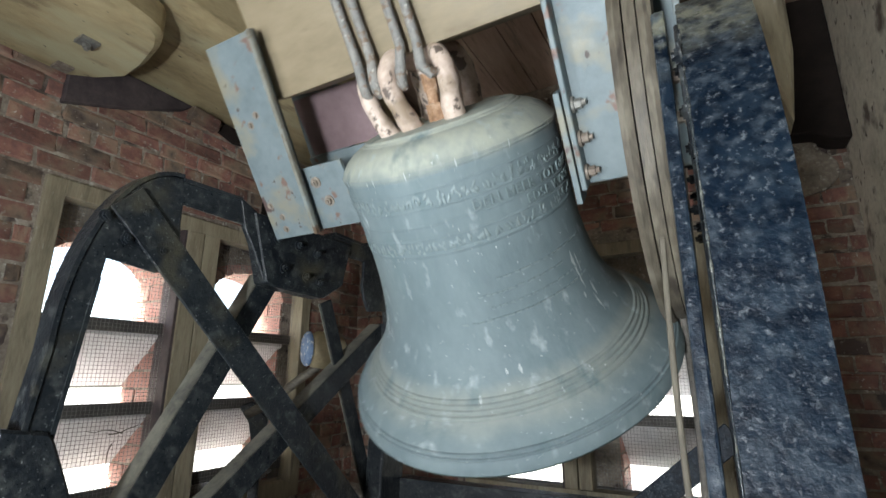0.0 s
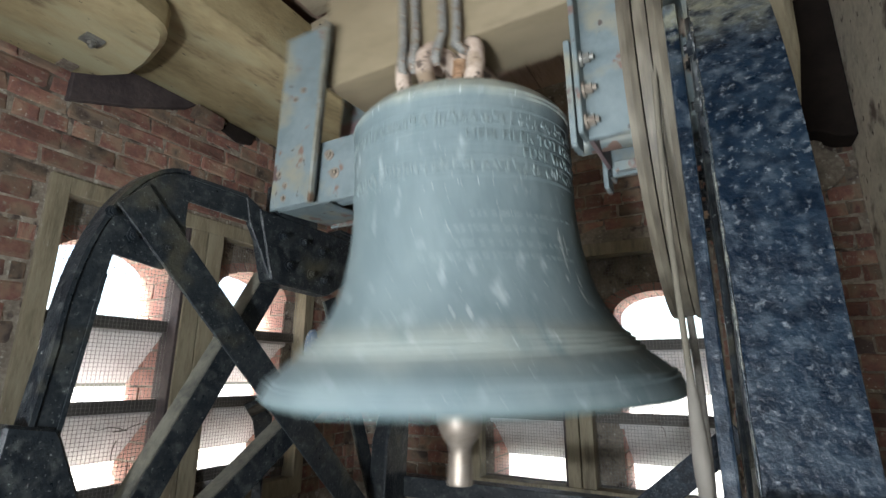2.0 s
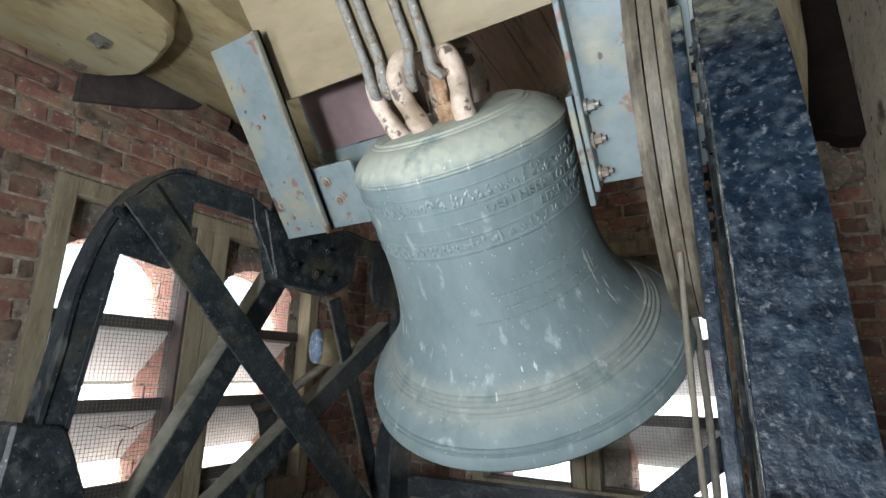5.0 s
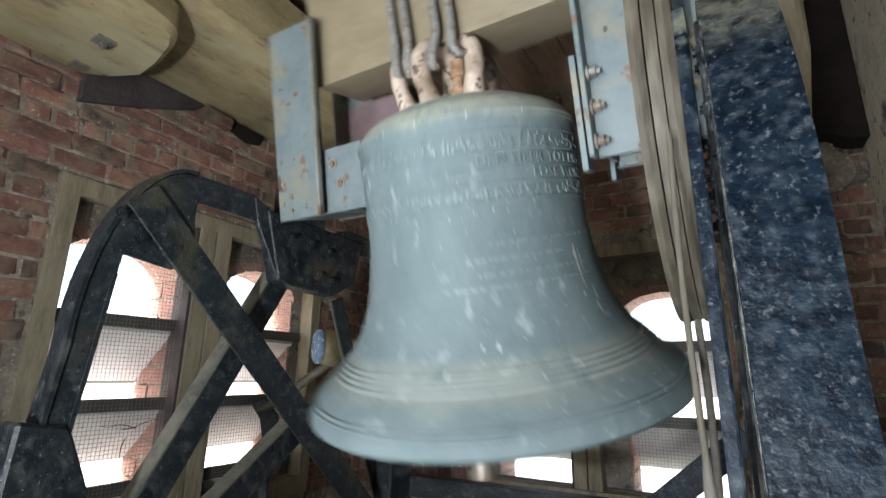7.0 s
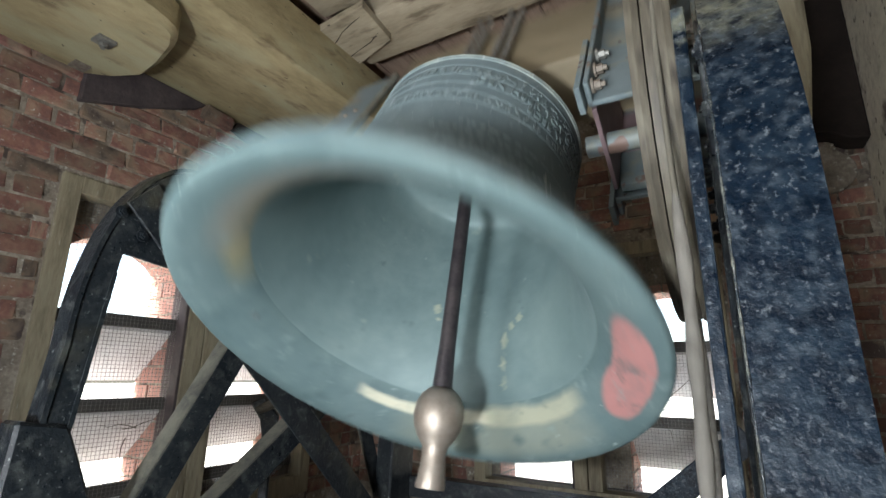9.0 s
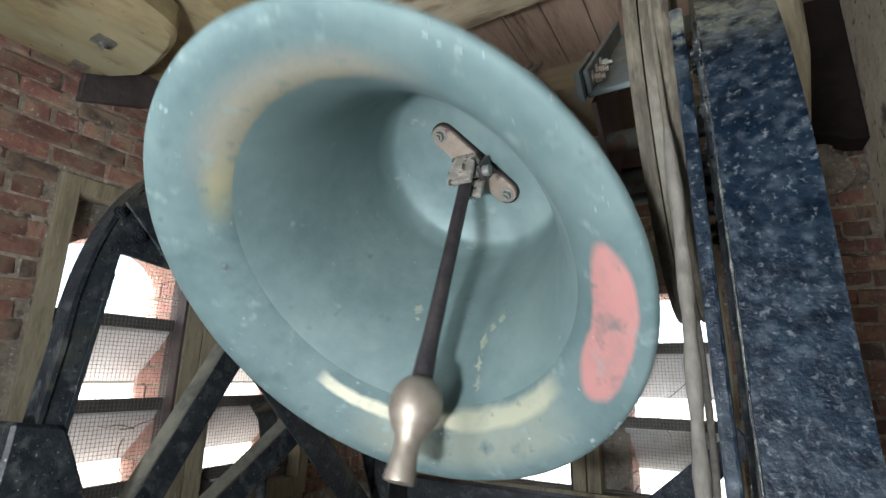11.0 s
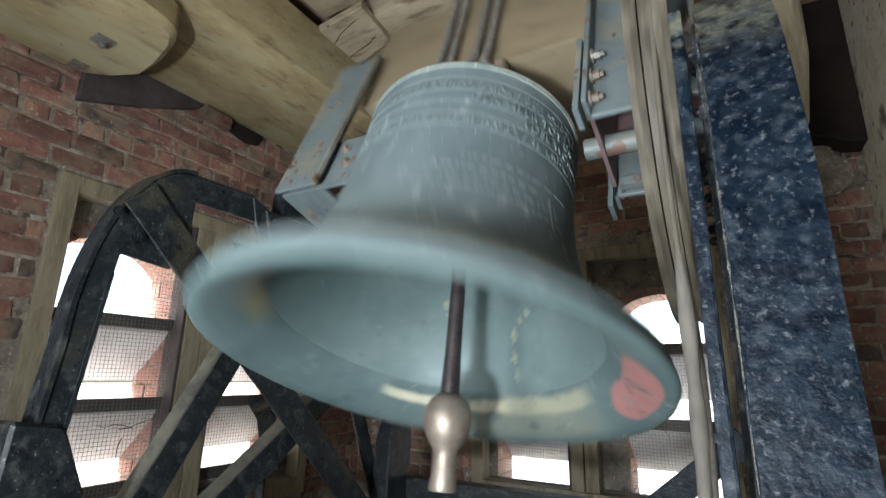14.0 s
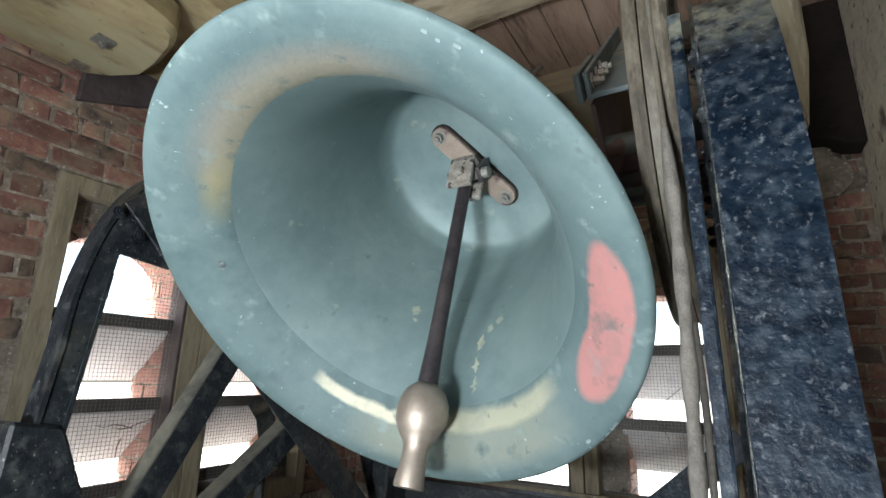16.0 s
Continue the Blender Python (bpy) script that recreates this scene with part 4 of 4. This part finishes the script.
for s, xa, xb in ((-1, -0.380, -0.545), (1, 0.335, 0.545)):
    for yy, face in ((-1, -0.12), (1, 0.12)):
        lo, hi = min(xa, xb), max(xa, xb)
        y0, y1 = sorted((face, face - yy * -0.012))
        top, lean = (0.472, 0.051) if s < 0 else (0.62, 0.0)
        br = part("bracket", prism(B(), [(lo, -0.045), (hi, -0.045), (hi + lean, top), (lo + lean, top)], "y", y0, y1, 0.002), STEELBLUE, bell, "pale blue painted steel bracket")
        f0, f1 = sorted((xa, xa + s * 0.011))
        g0, g1 = sorted((face, face + yy * (0.024 if s < 0 else 0.055)))
        part("bracket_flange", prism(B(), [(f0, -0.045), (f1, -0.045), (f1 + lean, top), (f0 + lean, top)], "y", g0, g1, 0.002), RUSTSTEEL if s < 0 else STEELBLUE, br)
        if s > 0:
            part("bracket_flange", box(B(), xb - 0.011, xb, g0, g1, -0.045, 0.62, 0.002), STEELBLUE, br)
        if s < 0:
            for dx, z in ((0.035, 0.055), (0.06, 0.018), (0.055, -0.018), (0.12, 0.29), (0.09, 0.27)):
                bolt(br, (xb + dx, face + yy * 0.0, z), (xb + dx, face + yy * 0.018, z), 0.011)
        else:
            part("splice_plate", box(B(), xa - 0.014, xa - 0.002, *sorted((face + yy * 0.002, face + yy * 0.06)), -0.07, 0.15, 0.002), STEELBLUE, br)
            for z in (0.118, 0.052, -0.015):
                bolt(br, (xa + 0.011, face + yy * 0.03, z), (xa + 0.037, face + yy * 0.03, z), 0.0105, "bolt", ZINC if z > 0.1 else RUST)
            for z in (0.12, 0.05):
                bolt(br, (xb - 0.011, face + yy * 0.03, z), (xb - 0.035, face + yy * 0.03, z), 0.011)
    # plates that carry the pivot, and the pivot itself
    if s < 0:
        for face in (-0.108, 0.098):
            gp = part("pivot_plate", box(B(), xb + 0.03, -0.246, face, face + 0.010, -0.045, 0.128, 0.002), STEELBLUE, bell, "pale blue pivot plate with rusty edge")
            if face < 0:
                for x, z in ((-0.345, 0.085), (-0.325, 0.030)):
                    bolt(gp, (x, face, z), (x, face - 0.016, z), 0.010)
        part("shelf_plate", box(B(), xb + 0.004, xa - 0.004, -0.106, 0.106, -0.042, -0.030, 0.002), STEELBLUE, bell)
    else:
        part("inner_plate", box(B(), xa + 0.001, xa + 0.011, -0.106, 0.106, -0.03, 0.28, 0.002), REDOXIDE, bell, "dull red-brown steel plate")
        part("stop_bar", box(B(), xa + 0.02, xb - 0.013, 0.085, 0.106, -0.044, -0.02, 0.002), STEELBLUE, bell)
    part("back_plate", box(B(), min(xa, xb) + 0.002 if s > 0 else -0.50, max(xa, xb) - 0.002 if s > 0 else -0.22, 0.112, 0.118, 0.13, 0.30), REDOXIDE, bell, "dull red-brown steel plate")
    part("pivot_pin", cyl(B(), (s * 0.30, 0, 0), (s * 0.60, 0, 0), 0.024, seg=24), STEELBLUE, bell, "grey steel pivot pin", smooth=40)

# ---- wheel ----
wheel = part("wheel", revolve(B(), [(0.3885, -0.0075), (0.3885, 0.0095), (0.322, 0.0095), (0.322, -0.0075), (0.3885, -0.0075)], 72), WHEELWOOD, bell, "grey timber rope wheel", smooth=30,
             at=Matrix.Translation((0.478, 0, 0)) @ Matrix.Rotation(radians(90), 4, "Y"))
for z in (-0.019, 0.021):
    part("rim_cheek", revolve(B(), [(0.392, z - 0.0095), (0.396, z), (0.392, z + 0.0095), (0.325, z + 0.0095), (0.325, z - 0.0095), (0.392, z - 0.0095)], 72), WHEELWOOD, wheel, smooth=30)
for a in (0, 45, 90, 135):
    bm = box(B(), -0.335, 0.335, -0.02, 0.02, -0.011, 0.011, 0.003)
    part("spoke", bm, WHEELWOOD, wheel, at=Matrix.Rotation(radians(a + 12), 4, "Z"))

# ---- clapper ----
clapper = thing("clapper", "", "")
clapper.parent = bell
bm = B()
tube(bm, [(0, 0, 0.005), (0, 0, -0.06), (0, 0, -0.25), (0, 0, -0.45), (0, 0, -0.56)], [0.016, 0.0165, 0.0165, 0.018, 0.022], 16)
part("shaft", bm, SHAFT, clapper, "dark iron clapper shaft", smooth=50)
part("ball", revolve(B(), [(0.0, -0.535), (0.024, -0.538), (0.040, -0.552), (0.049, -0.572), (0.051, -0.592), (0.048, -0.614), (0.038, -0.634), (0.026, -0.650), (0.0235, -0.668),
                           (0.025, -0.69), (0.0285, -0.722), (0.027, -0.727), (0.0, -0.728)], 36), BALL, clapper, "worn brown iron clapper ball and flight", smooth=45)
cb = B()
box(cb, -0.033, 0.033, -0.036, -0.022, -0.055, 0.035, 0.004)
box(cb, -0.033, 0.033, 0.022, 0.036, -0.055, 0.035, 0.004)
box(cb, -0.033, 0.033, -0.036, 0.036, 0.018, 0.035, 0.004)
cyl(cb, (0, -0.05, -0.02), (0, 0.05, -0.02), 0.014, seg=6)
part("clevis", cb, CLEVIS, clapper, "dull zinc clapper clevis")
cyl_pin = cyl(B(), (-0.05, 0, 0), (0.062, 0, 0), 0.014, seg=14)
part("hinge_pin", cyl_pin, ZINC, clapper)
# the staple that carries it inside the head
def bar_outline(x0, x1, r):
    return ([(x1 - r + r * math.cos(radians(a)), r * math.sin(radians(a))) for a in range(-90, 91, 15)]
            + [(x0 + r + r * math.cos(radians(a)), r * math.sin(radians(a))) for a in range(90, 271, 15)])


st = part("staple", prism(B(), bar_outline(-0.142, 0.137, 0.029), "z", 0.054, 0.068, 0.002), STAPLE, bell, "tan iron staple bar with round ends", at=Matrix.Rotation(radians(57), 4, "Z"))
# dark outline stands for the shade in the gap behind the bar
part("gasket", prism(B(), bar_outline(-0.147, 0.142, 0.034), "z", 0.066, 0.075), DARKFILL, st, "dark rim put for the shaded gap under the staple bar")
for x in (-0.045, 0.033):
    part("staple_lug", box(B(), x, x + 0.012, -0.02, 0.02, -0.015, 0.06, 0.003), SHAFT, st, at=Matrix.Rotation(radians(-57), 4, "Z"))
for x in (-0.120, 0.113):
    bolt(st, (x, 0, 0.058), (x, 0, 0.030), 0.013, "bolt", ZINC)

# ---- rope ----
rope = thing("bell_rope", "dusty hemp bell rope hanging from the wheel", "rope")
def hang(z):
    return (0.489 + 0.003 * math.sin(z * 9), -0.385 + 0.003 * math.sin(z * 7), z)


pts = [hang(0.02 - 0.05 * k) for k in range(9)]
part("rope_strand", tube(B(), pts, [0.0038] * len(pts), 8), ROPE, rope, smooth=60)
pts = [hang(-0.38 - 0.03 * k) for k in range(42)]
part("sally", tube(B(), pts, [0.0045, 0.007] + [0.0085 + 0.0015 * math.sin(k * 1.7) for k in range(len(pts) - 2)], 10), SALLY, rope, "thick dark woollen rope grip", smooth=60)
rope_b = thing("tail_rope", "thin dusty rope hanging behind the wheel", "rope")
pts = [(0.462 + 0.004 * math.sin(z * 8), 0.362, z) for z in [-0.10 - 0.06 * k for k in range(27)]]
part("rope_strand", tube(B(), pts, [0.009] * len(pts), 8), SALLY, rope_b, smooth=60)

# ---- clock hammer on the far side ----
ham = thing("striking_hammer", "iron striking hammer with a chipped blue face on an arm", "hammer", pose(-0.852, 0.518, -0.40, 0, 0, -48))
bm = B()
tube(bm, [(-0.01, -0.085, 0.01), (-0.01, -0.06, 0.01), (0, 0.0, 0), (0.0, 0.045, -0.003), (0.0, 0.06, -0.003)], [0.055, 0.074, 0.072, 0.062, 0.04], 18)
TURN = Matrix.Rotation(radians(18), 4, "Z")
part("head", bm, HAMMERWOOD, ham, "ochre stained hammer head", smooth=50, at=TURN)
part("face", tube(B(), [(-0.01, -0.102, 0.01), (-0.01, -0.094, 0.01), (-0.01, -0.084, 0.01)], [0.058, 0.068, 0.069], 18), BLUEPAINT, ham, "chipped blue painted face", smooth=50, at=TURN)
part("arm", tube(B(), [(0, -0.03, -0.05), (-0.01, -0.10, -0.10), (-0.03, -0.22, -0.20), (-0.05, -0.30, -0.24)], [0.018, 0.018, 0.018, 0.022], 10), WHEELWOOD, ham, "grey-brown hammer arm", smooth=60)
part("pivot_bracket", prism(B(), [(-0.33, -0.21), (-0.28, -0.19), (-0.22, -0.26), (-0.23, -0.36), (-0.27, -0.37), (-0.29, -0.27)], "x", -0.07, -0.035, 0.004), FRAMEPAINT, ham)
part("post", box(B(), -0.07, -0.03, -0.27, -0.235, -1.29, -0.35, 0.006), FRAMEPAINT, ham)
part("wedge", box(B(), 0.045, 0.105, 0.0, 0.02, 0.02, 0.045, 0.003), FRAMEWOOD, ham, "small wooden wedge")

# ---- dark strip that stands for the shadow under the wide beam ----
timber("wall_plate", "dark strip put for the shadow on top of the brick wall", SHADEWOOD, prism(B(), [(-0.27, 0.53), (-0.03, 0.62), (0.20, 0.73), (0.25, 0.776), (-0.27, 0.776)], "x", -1.64, -1.572, 0.006))

stub = part("brick_stub", box(B(), -1.60, -1.545, 0.235, 0.385, 0.705, 0.765, 0.006), BRICK, wall_obs["wall_west"], "broken brick at the end of the dark strip under the beam")
stub.matrix_basis = Matrix.Translation((0, 0.31, 0.735)) @ Matrix.Rotation(radians(-4), 4, "X") @ Matrix.Translation((0, -0.31, -0.735))
# nothing is cut out: a dark patch gives the hollow's shade
gap = prism(B(), [(0.40, 0.715), (0.43, 0.772), (0.60, 0.768), (0.58, 0.705), (0.50, 0.690)], "x", -1.598, -1.574, 0.003)
part("dark_gap", gap, DARKFILL, wall_obs["wall_west"], "dark patch put for the shaded hollow under the wide beam")

# ---- dry twigs caught in the mesh ----
tw = random.Random(9)
for cx, cy, cz, dx, dy in ((0.21, 1.565, -0.60, 1, 0), (-1.565, 0.10, -0.70, 0, 1)):
    twig = thing("twig_bundle", "dry dark twigs caught in the window mesh", "twigs")
    for k in range(7 if dx else 3):
        p = Vector((cx + dx * tw.uniform(-0.12, 0.10), cy + dy * tw.uniform(-0.05, 0.05), cz + tw.uniform(-0.06, 0.05)))
        pts = [p]
        a = tw.uniform(0, math.tau)
        for q in range(4):
            a += tw.uniform(-0.6, 0.6)
            pts.append(pts[-1] + Vector((dx * math.cos(a), dy * math.cos(a), math.sin(a))) * 0.035 + Vector((dy, dx, 0)) * tw.uniform(-0.004, 0.004))
        part("twig", tube(B(), pts, [0.002, 0.0018, 0.0015, 0.0012, 0.0007], 5), TWIG, twig)

# ---- bricks ----
def brick_mesh(l, h, d, name, mat, seed):
    r = random.Random(seed)
    bm = B()
    box(bm, -l / 2, l / 2, -d / 2, d / 2, -h / 2, h / 2)
    bmesh.ops.bevel(bm, geom=bm.edges[:], offset=0.006, segments=1, affect="EDGES")
    for v in bm.verts:
        v.co += Vector((r.uniform(-1, 1) * 0.009, r.uniform(-1, 1) * 0.004, r.uniform(-1, 1) * 0.006))
    return mesh_of(name, bm, mat)


BR = [brick_mesh(0.186, 0.066, 0.03, "brick", BRICK, k) for k in range(5)]
BH = [brick_mesh(0.090, 0.066, 0.03, "half_brick", BRICK, 10 + k) for k in range(3)]


def lay(wname, u_lo, u_hi, z_lo, z_hi, cap=300, skip=None):
    """Courses of bricks, four stretchers to a header, standing a little proud of the mortar."""
    ax, face, sg, lo, hi, op, lights = WALLS[wname]
    parent = wall_obs[wname]
    rg = random.Random(hash(len(wname)))
    count = 0
    z = z_lo
    course = 0
    while z < z_hi and count < cap:
        header = course % 4 == 1
        step = 0.0965 if header else 0.193
        u = u_lo - (0.096 if course % 2 else 0.03) + rg.uniform(-0.012, 0.012)
        while u < u_hi:
            c = u + step / 2
            hl = step / 2
            e0, e1 = max(c - hl, lo), min(c + hl, hi)
            if op and z + 0.034 > op[2] and z - 0.034 < op[3]:
                if op[0] < e1 and e0 < op[0]:
                    e1 = op[0] - 0.006
                elif e0 < op[1] and e1 > op[1]:
                    e0 = op[1] + 0.006
                elif e0 >= op[0] and e1 <= op[1]:
                    e1 = e0
            if e1 - e0 > 0.05 and count < cap:
                c, cut = (e0 + e1) / 2, (e1 - e0) / step
                ob = new("brick", rg.choice(BH if header else BR))
                ob.parent = parent
                dep = face - sg * (-0.010 + rg.uniform(-0.003, 0.003))
                if ax == "x":
                    ob.matrix_basis = pose(dep, c, z + rg.uniform(-0.002, 0.002), 0, 0, 90 * sg + rg.uniform(-0.8, 0.8)) @ Matrix.Diagonal((cut, 1, 1, 1))
                else:
                    ob.matrix_basis = pose(c, dep, z + rg.uniform(-0.002, 0.002), 0, rg.uniform(-0.5, 0.5), rg.uniform(-0.8, 0.8)) @ Matrix.Diagonal((cut, 1, 1, 1))
                count += 1
            u += step
        z += 0.073
        course += 1
    return count


lay("wall_west", -0.80, 1.6, -1.095, 0.78)
lay("wall_north", -1.6, 1.13, -1.10, 1.0)

# bricks of the outer reveals and arches, seen through the mesh
for wname in ("wall_west", "wall_north"):
    ax, face, sg, lo, hi, op, lights = WALLS[wname]
    bm = B()
    rg = random.Random(77)
    for u0, u1, sill in lights:
        for jamb, d in ((u0, 1), (u1, -1)):
            z, k = sill, 0
            while z < SPRING[wname] + 0.06:
                cuts = (0.005, 0.228) if k % 2 else (0.005, 0.115, 0.228)
                for c0, c1 in zip(cuts, cuts[1:]):
                    a, b = sorted((face + sg * (TH + c0), face + sg * (TH + c1 - 0.010)))
                    e = 0.004 + rg.uniform(0, 0.004)
                    p, q = sorted((jamb - d * 0.02, jamb + d * e))
                    if ax == "x":
                        box(bm, a, b, p, q, z, z + 0.068)
                    else:
                        box(bm, p, q, a, b, z, z + 0.068)
                z += 0.079
                k += 1
        r, c = (u1 - u0) / 2, (u0 + u1) / 2
        for k in range(12):
            t0, t1 = (math.pi * (k + 0.08) / 12, math.pi * (k + 0.92) / 12)
            quad = [(c - f * r * math.cos(t), SPRING[wname] + f * 0.55 * r * math.sin(t)) for f, t in ((0.985, t0), (0.985, t1), (1.35, t1), (1.35, t0))]
            prism(bm, quad, ax, *sorted((face + sg * (TH - 0.008), face + sg * (TH + 0.225))))
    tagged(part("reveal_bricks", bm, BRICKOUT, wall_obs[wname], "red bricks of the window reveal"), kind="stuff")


# ---- everything that moves ----
PERIOD, PEAK = 2.432, 1.37
PULLS = [(0.0, 0.0), (1.5, 0.5), (2.0, -3.5), (2.5, 0.3), (3.0, 0.0), (3.5, 2.5), (4.0, 2.0), (4.2, -2.5), (4.7, 0.0), (6.5, 1.2), (7.0, -1.5), (7.5, 0.0), (8.0, -1.5), (8.5, 0.5),
         (9.0, 0.0), (9.2, -2.0), (9.7, 0.0), (11.0, 0.5), (11.3, -0.3), (11.5, 0.8), (12.0, -1.0), (12.5, 0.0), (13.0, -2.0), (13.5, 0.0), (14.0, 2.0), (14.5, 0.0), (16.01, 0.0)]


def swing(t):
    """The bell's angle in degrees, mouth towards the camera positive: a steady swing and the ringer's small pulls."""
    a = 2.5 + 44.5 * math.cos(math.tau * (t - PEAK) / PERIOD)
    for (t0, p0), (t1, p1) in zip(PULLS, PULLS[1:]):
        if t0 <= t <= t1:
            k = (t - t0) / (t1 - t0)
            a += p0 + (p1 - p0) * (0.5 - 0.5 * math.cos(math.pi * k))
            break
    return a


CLAP = [(-1.216, -14), (-1.0, -8), (-0.85, 3), (-0.77, 8), (-0.65, 11.5), (-0.55, 15.5), (-0.45, 19.5), (-0.35, 24.5), (-0.25, 26), (-0.15, 22.5), (0, 18.2), (0.15, 16.5), (0.34, 12.8),
        (0.55, 5), (0.70, -2), (0.85, -10), (1.0, -17), (1.216, -14)]


def clap(t):
    ph = (t - PEAK + PERIOD / 2) % PERIOD - PERIOD / 2
    for (a, u), (b, v) in zip(CLAP, CLAP[1:]):
        if a <= ph <= b:
            return u + (v - u) * (ph - a) / (b - a)
    return -14


def motions():
    times = [k / 10 for k in range(161)]
    walk(bell, [(t, pose(0, 0, 0, -swing(t))) for t in times])
    walk(clapper, [(t, pose(0, 0, 0, swing(t) - clap(t))) for t in times])
    walk(rope, [(t, pose(0, 0, 0.372 * radians(swing(t)) - 0.1)) for t in times])


motions()
